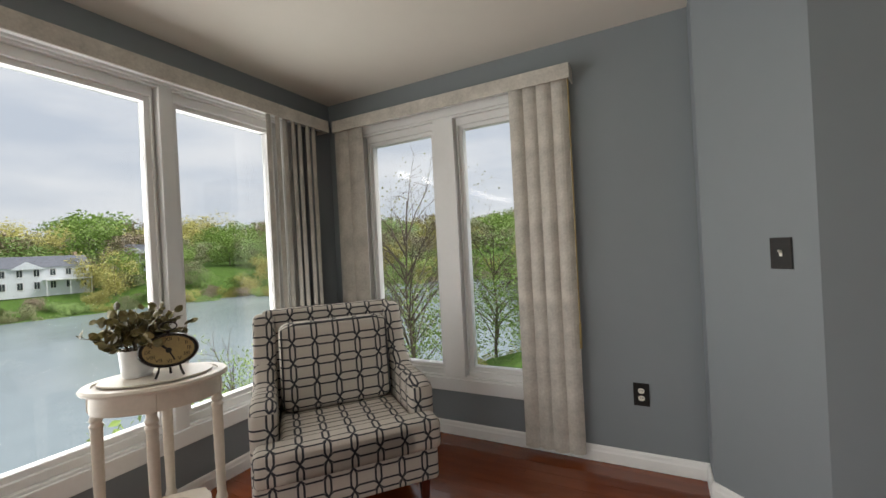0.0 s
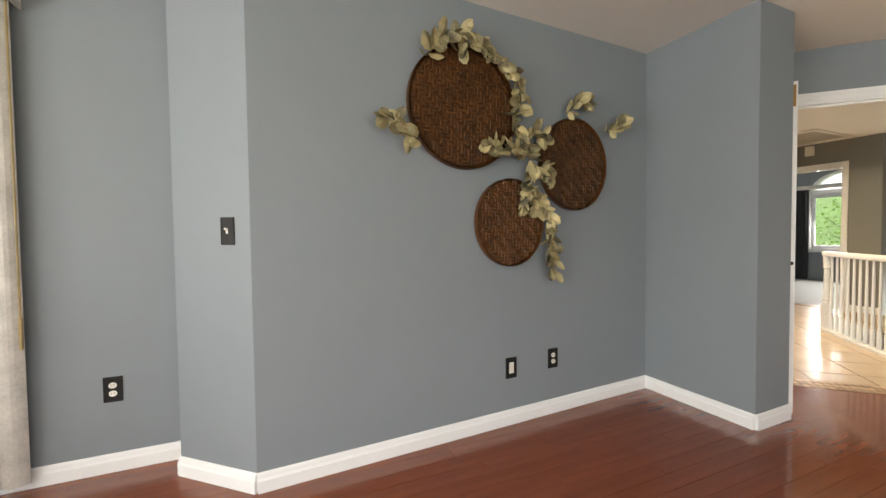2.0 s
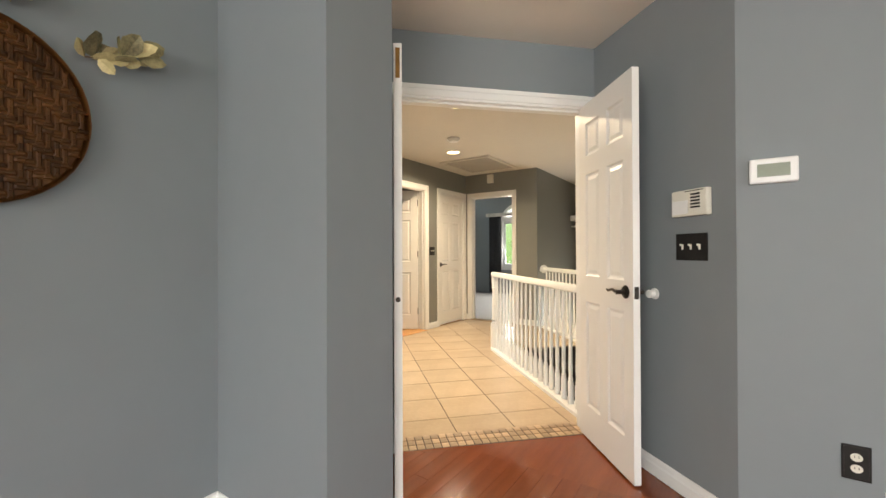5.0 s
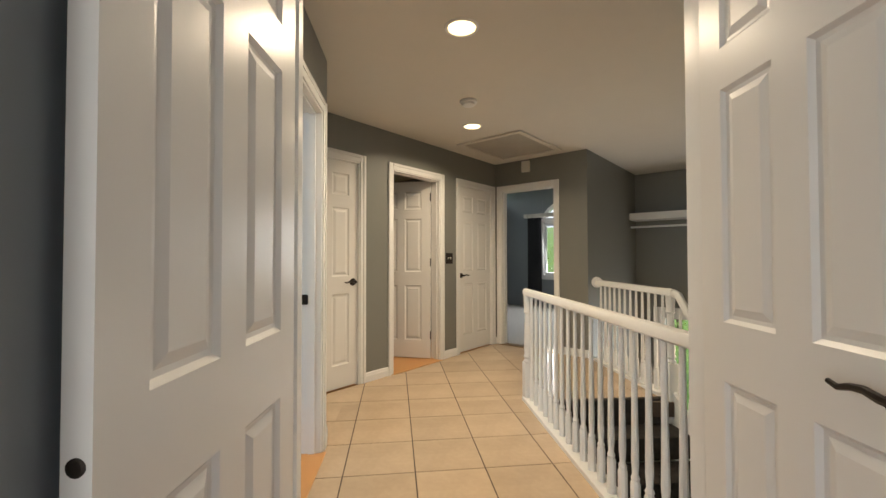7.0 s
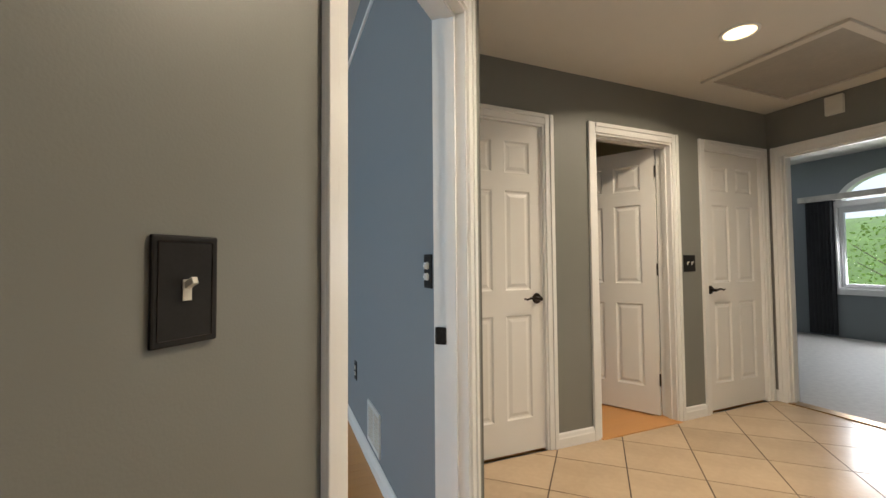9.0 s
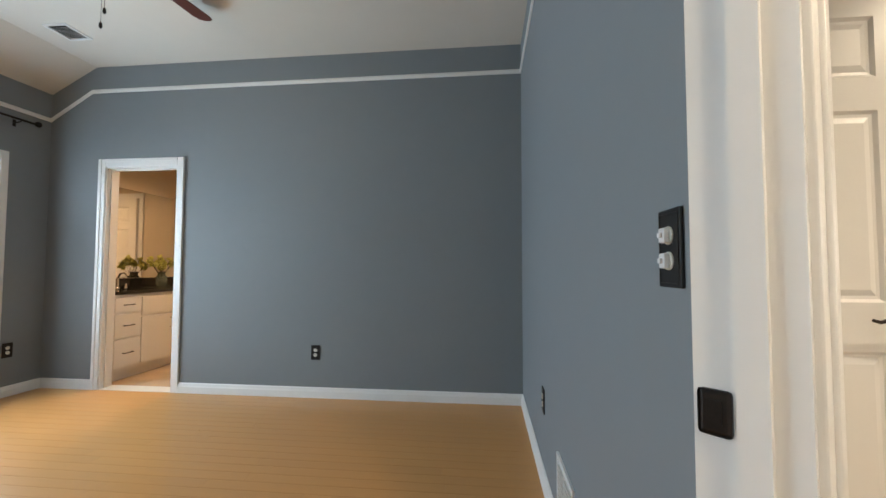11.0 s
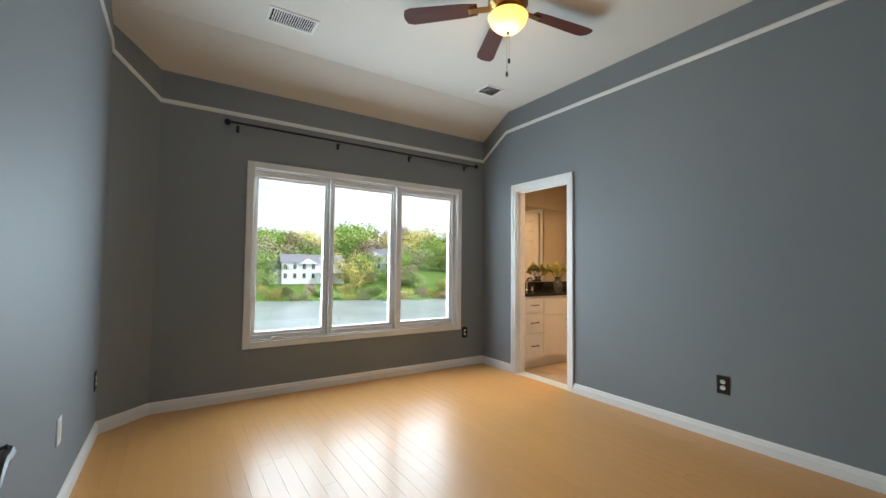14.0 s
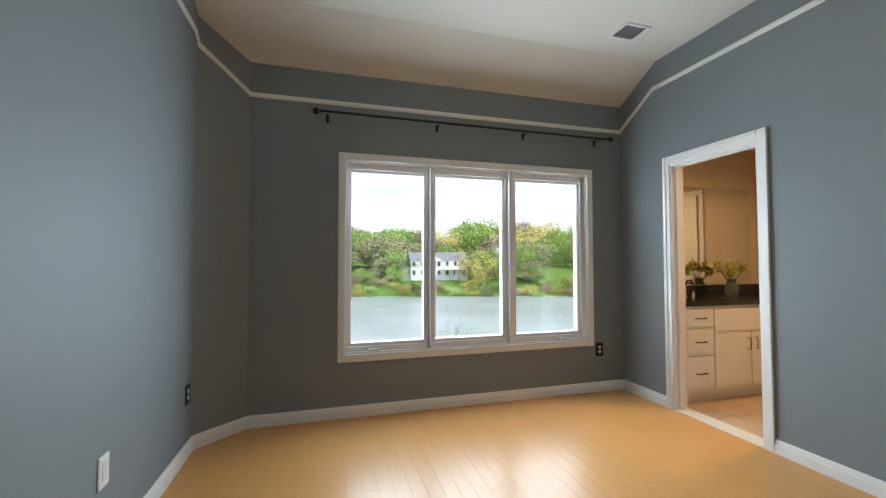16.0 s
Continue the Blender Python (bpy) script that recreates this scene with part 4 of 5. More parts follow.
clock = thing("table_clock", "oval antique table clock with yellowed dial and roman numerals", "clock", TM @ pose(0.055, -0.065, 0.7815, 0, 0, 6) @ Matrix.Diagonal((1.1, 1.1, 1.1, 1)))
cm = pose(0, 0, 0.098, 84, 0, 0)
bm = bmesh.new()
lathe(bm, [(0.088, -0.03), (0.096, -0.026), (0.099, 0.0), (0.094, 0.012), (0.086, 0.012), (0.084, 0.006)], 40, cm, 1.0, 0.66)
part("case", bm, BRONZE, clock, smooth=True)
bm = bmesh.new()
lathe(bm, [(0.083, 0.0065), (0.083, 0.0085)], 40, cm, 1.0, 0.64)
part("dial", bm, CLOCKF, clock)
bm = bmesh.new()
lathe(bm, [(0.010, 0.0085), (0.010, 0.013)], 12, cm)
box(bm, -0.0025, 0.0025, 0, 0.042, 0.010, 0.0115, m=cm @ pose(0, 0, 0, 0, 0, 205))
box(bm, -0.0035, 0.0035, 0, 0.030, 0.0116, 0.013, m=cm @ pose(0, 0, 0, 0, 0, 45))
part("pointer", bm, BLACK, clock)
ROMAN = ("XII", "I", "II", "III", "IIII", "V", "VI", "VII", "VIII", "IX", "X", "XI")
for i, txt in enumerate(ROMAN):
    a = math.pi / 2 - 2 * math.pi * i / 12
    cu = bpy.data.curves.new("numeral", "FONT")
    cu.body, cu.size, cu.align_x, cu.align_y, cu.extrude = txt, 0.020, "CENTER", "CENTER", 0.0003
    o = new("numeral", cu)
    o.data.materials.append(BLACK)
    o.parent = clock
    o.matrix_basis = cm @ pose(0.066 * math.cos(a), 0.041 * math.sin(a), 0.0089)
for x, y in ((-0.045, -0.02), (0.045, -0.02), (0, 0.04)):
    bm = bmesh.new()
    tube(bm, [(x, y, 0.0), (x * 0.8, y * 0.6, 0.022), (x * 0.7, y * 0.3, 0.048)], 0.0045, 6)
    part("foot", bm, BRONZE, clock)
bm = bmesh.new()
tube(bm, [(0, 0, 0.158), (0, 0, 0.174)], 0.006, 8)
tube(bm, [(0.029 * math.cos(2 * math.pi * i / 20), 0.012 * math.sin(2 * math.pi * i / 20), 0.188 + 0.015 * math.sin(2 * math.pi * i / 20)) for i in range(21)], 0.0028, 6)
part("carry_ring", bm, BRONZE, clock)


# woven baskets with dried leaf garland on the feature wall
def basket(x, z, rx, rz, tilt, label):
    b = thing("wall_basket", label, "basket", along(A_Q, A_A) @ pose(x, 0, z, 0, tilt, 0), group="woven baskets on the feature wall")
    bm = bmesh.new()
    n = 44
    prof = [(1.0, -0.045), (1.0, -0.012), (0.985, -0.004), (0.955, -0.010), (0.93, -0.030)]
    rings = [[bm.verts.new((rx * r * math.cos(2 * math.pi * i / n), y, rz * r * math.sin(2 * math.pi * i / n))) for i in range(n)] for r, y in prof]
    for a, c in zip(rings, rings[1:]):
        for i in range(n):
            bm.faces.new((a[i], a[(i + 1) % n], c[(i + 1) % n], c[i]))
    part("rim", bm, WICKER, b, smooth=True)
    bm = bmesh.new()
    c0 = [bm.verts.new((rx * 0.95 * math.cos(2 * math.pi * i / n), -0.030, rz * 0.95 * math.sin(2 * math.pi * i / n))) for i in range(n)]
    bm.faces.new(c0)
    part("base", bm, WICKER, b)
    # herringbone of flat strips
    bm = bmesh.new()
    sp = 0.021
    k = int(2.2 * max(rx, rz) / sp)
    for i in range(-k, k + 1):
        for j in range(-k, k + 1):
            px, pz = i * sp, j * sp
            if (px / (rx * 0.93)) ** 2 + (pz / (rz * 0.93)) ** 2 > 1:
                continue
            up = ((i + j) // 2) % 2
            lx, lz = (0.0205, 0.0085) if up else (0.0085, 0.0205)
            a = 0.45
            pts = [(px - lx * 0.95, -0.031, pz - lz * 0.9), (px + lx * 0.95, -0.031, pz - lz * 0.9), (px + lx * 0.95, -0.031, pz + lz * 0.9), (px - lx * 0.95, -0.031, pz + lz * 0.9)]
            top = [(px + (qx - px) * a, -0.0355 - 0.001 * (i % 3), pz + (qz - pz) * a) for qx, _, qz in pts]
            v0, v1 = [bm.verts.new(p) for p in pts], [bm.verts.new(p) for p in top]
            for e in range(4):
                bm.faces.new((v0[e], v0[(e + 1) % 4], v1[(e + 1) % 4], v1[e]))
            bm.faces.new(v1)
    part("weave", bm, WICKER, b)
    return b


basket(1.07, 1.83, 0.335, 0.335, 0, "large round dark-brown woven bamboo basket hung flat on the wall")
basket(1.87, 1.575, 0.275, 0.29, 0, "medium round dark-brown woven bamboo basket hung flat on the wall")
basket(1.37, 1.205, 0.235, 0.255, 0, "small round dark-brown woven bamboo basket hung flat on the wall")
gar = thing("leaf_garland", "dried sage-green leaf garland draped over the baskets", "garland", along(A_Q, A_A))
rnd = random.Random(12)
gl2 = bmesh.new()
RUNS = (((0.83, 2.05), (0.92, 2.16), (1.08, 2.21), (1.24, 2.14), (1.38, 2.04), (1.44, 1.93), (1.38, 1.80), (1.44, 1.64)), ((1.44, 1.64), (1.52, 1.52), (1.48, 1.40), (1.58, 1.30), (1.66, 1.21), (1.64, 1.08), (1.67, 0.90)), ((0.78, 1.62), (0.71, 1.66), (0.65, 1.72), (0.60, 1.71)), ((1.44, 1.66), (1.53, 1.74), (1.62, 1.72)), ((1.78, 1.88), (1.88, 1.97), (2.00, 1.96)), ((2.12, 1.80), (2.20, 1.82), (2.28, 1.89)), ((1.44, 1.64), (1.32, 1.60), (1.20, 1.64)), ((1.50, 1.44), (1.44, 1.37), (1.45, 1.29)), ((1.52, 1.52), (1.60, 1.54), (1.66, 1.50)), ((1.04, 2.20), (1.03, 2.12)))
for run in RUNS:
    pts = [Vector((x, -0.06 - 0.012 * math.sin(i * 2), z)) for i, (x, z) in enumerate(run)]
    gs = bmesh.new()
    tube(gs, pts, 0.003, 5, 0.0015)
    part("stem", gs, STEM, gar)
    for a, b in zip(pts, pts[1:]):
        m = max(5, int((b - a).length / 0.0115))
        for k in range(m):
            q = a.lerp(b, k / m)
            d = (b - a).normalized() + Vector((rnd.gauss(0, 0.9), -abs(rnd.gauss(0, 0.5)), rnd.gauss(-0.15, 0.9)))
            leaf_card(gl2, q, d, rnd.uniform(0.05, 0.11), rnd, 0.95)
part("leaves", gl2, LEAFY, gar)

# plates, panels and register
wall_plate("outlet", A_N, A_K, 0.30, 0.405, "black socket plate with ivory outlets on the gray wall")
wall_plate("toggle", A_Q, A_P, 0.125, 1.166, "black switch plate on the angled wall end")
wall_plate("rocker", A_A, A_Q, 1.215, 0.34, "black plate with an ivory rocker on the feature wall")
wall_plate("outlet", A_A, A_Q, 0.89, 0.35, "black socket plate beside the rocker plate")
wall_plate("toggle", A_C, A_RC, 0.215, 1.16, "black triple switch plate below the alarm panel", n=3)
wall_plate("outlet", A_SE, A_C, 3.2 - 0.228, 0.384, "black socket plate above the floor register")
alarm = thing("alarm_panel", "cream plastic alarm keypad on the alcove wall", "alarm panel", along(A_C, A_RC) @ pose(0.205, 0, 1.36))
bm = bmesh.new()
box(bm, -0.095, 0.095, 0.0, 0.03, -0.06, 0.06, bevel=0.006)
part("housing", bm, IVORY, alarm)
for i in range(5):
    bm = bmesh.new()
    box(bm, -0.062, -0.014, 0.0301, 0.0315, 0.032 - i * 0.0145, 0.040 - i * 0.0145)
    part("speaker_slot", bm, DARK, alarm)
# only a thin dark line along the housing's top, no screen
bm = bmesh.new()
box(bm, -0.08, 0.02, 0.0301, 0.0312, 0.050, 0.0535)
part("display", bm, DARK, alarm)
bm = bmesh.new()
box(bm, 0.0, 0.086, 0.0301, 0.036, -0.050, 0.012, bevel=0.003)
part("keypad_flap", bm, PLASTIC, alarm, "pale keypad cover")
th = thing("thermostat", "white rectangular wall thermostat with green-gray display", "thermostat", along(A_SE, A_C) @ pose(3.2 - 0.003, 0, 1.452))
bm = bmesh.new()
box(bm, -0.075, 0.075, 0.0, 0.028, -0.048, 0.048, bevel=0.008)
part("housing", bm, PLASTIC, th)
bm = bmesh.new()
box(bm, -0.05, 0.05, 0.0281, 0.0295, -0.024, 0.026)
part("display", bm, material("lcd_gray_green", (0.22, 0.25, 0.19), 0.2), th)


def register(p0, p1, s, z, w, h, label, slats=9, mat=None):
    """A louvred grille on a wall line."""
    r = thing("wall_register", label, "register", along(p0, p1) @ pose(s, 0, z))
    bm = bmesh.new()
    box(bm, -w / 2 + 0.012, w / 2 - 0.012, 0.0005, 0.002, -h / 2 + 0.012, h / 2 - 0.012)
    part("backing", bm, CREAM, r)
    bm = bmesh.new()
    for a, b, c, d in ((-w / 2, w / 2, h / 2 - 0.018, h / 2), (-w / 2, w / 2, -h / 2, -h / 2 + 0.018), (-w / 2, -w / 2 + 0.018, -h / 2 + 0.018, h / 2 - 0.018), (w / 2 - 0.018, w / 2, -h / 2 + 0.018, h / 2 - 0.018), (-0.006, 0.006, -h / 2 + 0.018, h / 2 - 0.018)):
        box(bm, a, b, 0.0, 0.009, c, d)
    part("frame", bm, mat or PLASTIC, r)
    for i in range(slats):
        bm = bmesh.new()
        zz = -h / 2 + 0.024 + (h - 0.048) * i / (slats - 1)
        box(bm, -w / 2 + 0.018, w / 2 - 0.018, -0.005, 0.005, -0.001, 0.001, m=pose(0, 0.0065, zz, 35, 0, 0))
        part("slat", bm, mat or PLASTIC, r)
    return r


register(A_SE, A_C, 3.2 - 0.50, 0.205, 0.40, 0.19, "white louvred wall register above the baseboard")
stop = thing("door_stopper", "white round door stop bumper on the alcove wall", "door stop", along(A_C, A_RC) @ pose(0.44, 0, 0.924))
bm = bmesh.new()
lathe(bm, [(0.028, 0), (0.028, 0.006), (0.016, 0.010), (0.016, 0.03), (0.022, 0.036), (0.018, 0.042)], 16, pose(0, 0, 0, -90, 0, 0))
part("bumper", bm, PLASTIC, stop, smooth=True)

# ---- hall things ----
for x, y in ((5.145, 2.05), (6.535, 2.99)):
    d = thing("downlight", "round recessed ceiling downlight glowing warm", "ceiling light", pose(x, y, H), group="hall downlights")
    bm = bmesh.new()
    lathe(bm, [(0.095, 0.0), (0.093, -0.006), (0.078, -0.008), (0.074, -0.001)], 32)
    part("trim_ring", bm, PLASTIC, d, smooth=True)
    bm = bmesh.new()
    lathe(bm, [(0.074, -0.0005), (0.074, -0.004)], 32)
    part("lens", bm, LAMPLENS, d)
sd = thing("smoke_detector", "white round smoke detector on the hall ceiling", "smoke detector", pose(6.01, 2.645, H))
bm = bmesh.new()
lathe(bm, [(0.07, 0), (0.07, -0.018), (0.055, -0.022), (0.052, -0.036), (0.03, -0.042)], 28)
part("housing", bm, PLASTIC, sd, smooth=True)
hatch = thing("attic_hatch", "framed ceiling attic hatch panel", "hatch", pose(7.41, 3.09, H))
bm = bmesh.new()
for a, b, c, d in ((-0.48, 0.48, 0.35, 0.40), (-0.48, 0.48, -0.40, -0.35), (-0.48, -0.43, -0.35, 0.35), (0.43, 0.48, -0.35, 0.35)):
    box(bm, a, b, c, d, -0.018, 0.0, bevel=0.003)
part("frame", bm, CEIL, hatch)
bm = bmesh.new()
box(bm, -0.425, 0.425, -0.345, 0.345, -0.006, -0.0005)
part("panel", bm, material("attic_panel_paint", (0.40, 0.37, 0.32), 0.6, var=0.1, scale=4), hatch)
chime = thing("door_chime", "small white chime box high on the end wall", "chime", along(H_E, H_N0) @ pose(0.785, 0, 2.325))
bm = bmesh.new()
box(bm, -0.055, 0.055, 0, 0.035, -0.07, 0.07, bevel=0.006)
part("housing", bm, IVORY, chime)
wall_plate("toggle", H_N0, H_N1, HX - 7.07, 1.15, "black double switch plate between the hall doors", n=2)
wall_plate("toggle", V1, V0, 1.10, 1.135, "black switch plate beside the bedroom doorway")

BAL = [(0.022, 0.0), (0.022, 0.16), (0.016, 0.175), (0.020, 0.185), (0.013, 0.20), (0.017, 0.26), (0.014, 0.45), (0.0105, 0.83)]
bm = bmesh.new()
lathe(bm, BAL, 8)
BAL_ME = finish("baluster", bm, WHITE, True)


def railing(p0, p1, label, newel0=False, newel1=False, rosette1=False, top=0.90):
    """Balusters on a curb with a moulded handrail, from p0 to p1."""
    L = span(p0, p1)
    r = thing("railing", label, "railing", along(p0, p1))
    bm = bmesh.new()
    box(bm, -0.03, L, -0.055, 0.055, -0.18, 0.026, bevel=0.005)
    part("curb", bm, WHITE, r)
    bm = bmesh.new()
    prof = [(-0.016, top - 0.055), (-0.03, top - 0.045), (-0.032, top - 0.02), (-0.022, top - 0.002), (0, top + 0.004), (0.022, top - 0.002), (0.032, top - 0.02), (0.03, top - 0.045), (0.016, top - 0.055)]
    a = [bm.verts.new((-0.05, y, z)) for y, z in prof]
    b = [bm.verts.new((L + (0.05 if newel1 else -0.005), y, z)) for y, z in prof]
    for i in range(len(prof)):
        j = (i + 1) % len(prof)
        bm.faces.new((a[i], a[j], b[j], b[i]))
    bm.faces.new(a)
    bm.faces.new(b[::-1])
    part("handrail", bm, WHITE, r, smooth=True)
    n = round(L / 0.104)
    for i in range(1, n):
        o = new("baluster", BAL_ME)
        o.parent = r
        o.matrix_basis = pose(L * i / n, 0, 0.022)
    for x, on in ((0.0, newel0), (L, newel1)):
        if on:
            bm = bmesh.new()
            box(bm, x - 0.04, x + 0.04, -0.04, 0.04, -0.15, 0.30, bevel=0.005)
            lathe(bm, [(0.036, 0.30), (0.040, 0.315), (0.026, 0.33), (0.038, 0.35), (0.030, 0.37), (0.034, 0.42), (0.026, 0.70), (0.038, 0.715), (0.030, 0.73), (0.036, 0.80), (0.036, top - 0.05)], 16, pose(x, 0, 0))
            part("newel", bm, WHITE, r, smooth=True)
    if rosette1:
        bm = bmesh.new()
        lathe(bm, [(0.062, 0), (0.062, 0.012), (0.05, 0.02), (0.04, 0.024)], 20, pose(L - 0.001, 0, top - 0.025, 0, -90, 0))
        part("rosette", bm, WHITE, r, smooth=True)
    return r


railing((5.0, 0.93), (6.41, 2.34), "white painted stair railing with turned balusters", newel1=True)
N2 = (7.14, 1.44)
railing(N2, (8.06, 2.36), "white painted landing railing ending in a wall rosette", newel0=True, rosette1=True)
# stair going down between the railings
stair = thing("staircase", "staircase with dark shag carpet treads going down", "stairs", along(N2, (N2[0] - 1, N2[1] - 1)), kind="structure")
for i in range(11):
    bm = bmesh.new()
    box(bm, i * 0.26 - 0.03, (i + 1) * 0.26, -0.99, -0.02, -0.19 * (i + 1) - 0.16, -0.19 * (i + 1) + 0.012, bevel=0.012)
    part("tread", bm, CARPET, stair)
bm = bmesh.new()
box(bm, -0.04, 0.02, -0.99, -0.02, -0.19, 0.022, bevel=0.015)
part("top_nosing", bm, CARPET, stair)
bm = bmesh.new()
vs = [bm.verts.new(p) for p in ((0, -0.012, 0.10), (2.9, -0.012, -2.02), (2.9, -0.012, -2.45), (0, -0.012, -0.33), (0, 0.02, 0.10), (2.9, 0.02, -2.02), (2.9, 0.02, -2.45), (0, 0.02, -0.33))]
for f in ((0, 1, 2, 3), (7, 6, 5, 4), (0, 4, 5, 1), (2, 6, 7, 3), (1, 5, 6, 2), (0, 3, 7, 4)):
    bm.faces.new([vs[k] for k in f])
part("stringer", bm, WHITE, stair)
bm = bmesh.new()
tube(bm, [(-0.03, 0.0, 0.88), (0.10, 0.0, 0.86), (0.2, 0.0, 0.74), (2.8, 0.0, -1.16)], 0.03, 10)
part("handrail", bm, WHITE, stair, smooth=True)
for i in range(1, 24):
    o = new("baluster", BAL_ME)
    o.parent = stair
    o.matrix_basis = pose(0.115 * i, 0.004, 0.10 - 0.731 * 0.115 * i - 0.03) @ Matrix.Diagonal((1, 1, 0.92, 1))

ledge = thing("plant_ledge", "white painted ledge shelf with a rail below on the far wall", "shelf", pose(0, 0, 0))
bm = bmesh.new()
box(bm, 9.70, 10.05, -2.55, 2.455, 1.70, 1.80, bevel=0.006)
part("shelf", bm, WHITE, ledge)
bm = bmesh.new()
tube(bm, [(9.78, -2.55, 1.60), (9.78, 2.455, 1.60)], 0.015, 8)
part("rod", bm, WHITE, ledge)

chand = thing("chandelier", "dark iron chandelier with amber glass shades on a chain", "chandelier", pose(7.75, 0.95, 0))
bm = bmesh.new()
tube(bm, [(0, 0, H), (0, 0, 0.62)], 0.012, 6)
part("chain", bm, BRONZE, chand)
bm = bmesh.new()
lathe(bm, [(0.02, -0.35), (0.05, -0.30), (0.03, -0.22), (0.06, -0.05), (0.03, 0.1), (0.02, 0.4), (0.05, 0.45), (0.02, 0.65)], 12)
part("body", bm, BRONZE, chand, smooth=True)
for i in range(6):
    a = 2 * math.pi * i / 6
    c, s = math.cos(a), math.sin(a)
    bm = bmesh.new()
    tube(bm, [(0.03 * c, 0.03 * s, -0.25), (0.18 * c, 0.18 * s, -0.32), (0.32 * c, 0.32 * s, -0.22), (0.36 * c, 0.36 * s, -0.08)], 0.011, 6)
    arm = part("arm", bm, BRONZE, chand, smooth=True)
    bm = bmesh.new()
    lathe(bm, [(0.035, -0.08), (0.06, -0.02), (0.085, 0.07), (0.082, 0.07)], 16, pose(0.36 * c, 0.36 * s, 0))
    part("shade", bm, LAMPGLASS, arm, "amber glass shade", smooth=True)

cur = thing("curtain", "dark curtain hanging beside the far room window", "curtain", pose(12.04, 5.20, 0))
bm = bmesh.new()
cp = [(0.02 * math.sin(i * 1.3), -0.18 + i * 0.01) for i in range(37)]
cv = [[bm.verts.new((x + d, y, z)) for x, y in cp] for d in (0, 0.004) for z in (0.03, 2.1)]
for i in range(36):
    bm.faces.new((cv[0][i], cv[0][i + 1], cv[1][i + 1], cv[1][i]))
    bm.faces.new((cv[2][i], cv[2][i + 1], cv[3][i + 1], cv[3][i]))
part("panel", bm, CURTAIN, cur, smooth=True)
bm = bmesh.new()
box(bm, -0.06, 0.04, -1.6, 0.25, 2.08, 2.17, bevel=0.005)
part("valance", bm, FABRIC, cur)

# ---- bedroom things ----
fan = thing("ceiling_fan", "ceiling fan with dark cherry blades and glowing amber bowl light", "ceiling fan", pose(2.34, 4.27, 0))
bm = bmesh.new()
lathe(bm, [(0.09, CZ1), (0.10, CZ1 - 0.02), (0.13, CZ1 - 0.04), (0.13, 2.87), (0.10, 2.84), (0.07, 2.83), (0.085, 2.82), (0.11, 2.81), (0.105, 2.80)], 28)
part("motor", bm, BRASS, fan, smooth=True)
bm = bmesh.new()
lathe(bm, [(0.118, 2.805), (0.130, 2.79), (0.115, 2.75), (0.078, 2.712), (0.02, 2.695)], 28)
part("bowl", bm, LAMPGLASS, fan, "glowing amber glass bowl", smooth=True)
bm = bmesh.new()
lathe(bm, [(0.012, 2.697), (0.014, 2.687), (0.006, 2.672)], 10)
part("finial", bm, BRONZE, fan)
for i in range(5):
    a = 82 + 72 * i
    bm = bmesh.new()
    pts = [(0.20, -0.045), (0.30, -0.058), (0.64, -0.070), (0.685, -0.056), (0.70, -0.02), (0.70, 0.02), (0.685, 0.056), (0.64, 0.070), (0.30, 0.058), (0.20, 0.045)]
    prism(bm, pts, -0.003, 0.003)
    bl = part("blade", bm, FANWOOD, fan, m=pose(0, 0, 2.865, 0, 0, a) @ pose(0, 0, 0, 11, 0, 0))
    bm = bmesh.new()
    box(bm, 0.09, 0.26, -0.022, 0.022, -0.012, -0.004, bevel=0.003)
    part("blade_iron", bm, BRASS, bl)
for dx, ln in ((0.012, 0.25), (-0.008, 0.33)):
    bm = bmesh.new()
    tube(bm, [(dx, 0.0, 2.685), (dx, 0.0, 2.76 - ln)], 0.0015, 4)
    lathe(bm, [(0.004, 0), (0.009, 0.01), (0.007, 0.03), (0.003, 0.035)], 8, pose(dx, 0.0, 2.76 - ln - 0.03))
    part("pull_chain", bm, BRONZE, fan)
for x, y, w, rz in ((1.14, 5.12, 0.22, 0), (1.235, 3.17, 0.34, 0)):
    v = thing("ceiling_vent", "white louvred ceiling vent", "vent", pose(x, y, CZ1, 180, 0, rz), group="bedroom ceiling vents")
    bm = bmesh.new()
    for a, b, c, d in ((-0.1, 0.1, -w / 2, -w / 2 + 0.02), (-0.1, 0.1, w / 2 - 0.02, w / 2), (-0.1, -0.08, -w / 2 + 0.02, w / 2 - 0.02), (0.08, 0.1, -w / 2 + 0.02, w / 2 - 0.02)):
        box(bm, a, b, c, d, 0, 0.008)
    part("frame", bm, PLASTIC, v)
    # near-black sheet stands in for the shade of the opening behind the slats
    bm = bmesh.new()
    box(bm, -0.08, 0.08, -w / 2 + 0.02, w / 2 - 0.02, 0.0004, 0.001)
    part("backing", bm, DARK, v)
    for i in range(int((w - 0.05) / 0.016)):
        bm = bmesh.new()
        box(bm, -0.08, 0.08, -0.006, 0.006, -0.0008, 0.0008, m=pose(0, -w / 2 + 0.03 + i * 0.016, 0.005, 40, 0, 0))
        part("slat", bm, PLASTIC, v)
rod = thing("curtain_rod", "bare dark metal curtain rod above the triple window", "curtain rod", along(R_NW, R_SW))
bm = bmesh.new()
tube(bm, [(0.19, 0.07, 2.365), (2.80, 0.07, 2.375)], 0.010, 8)
part("pole", bm, BLACK, rod, smooth=True)
for x in (0.165, 2.825):
    bm = bmesh.new()
    bmesh.ops.create_uvsphere(bm, u_segments=12, v_segments=8, radius=0.026, matrix=pose(x, 0.07, 2.37))
    part("finial", bm, BLACK, rod, smooth=True)
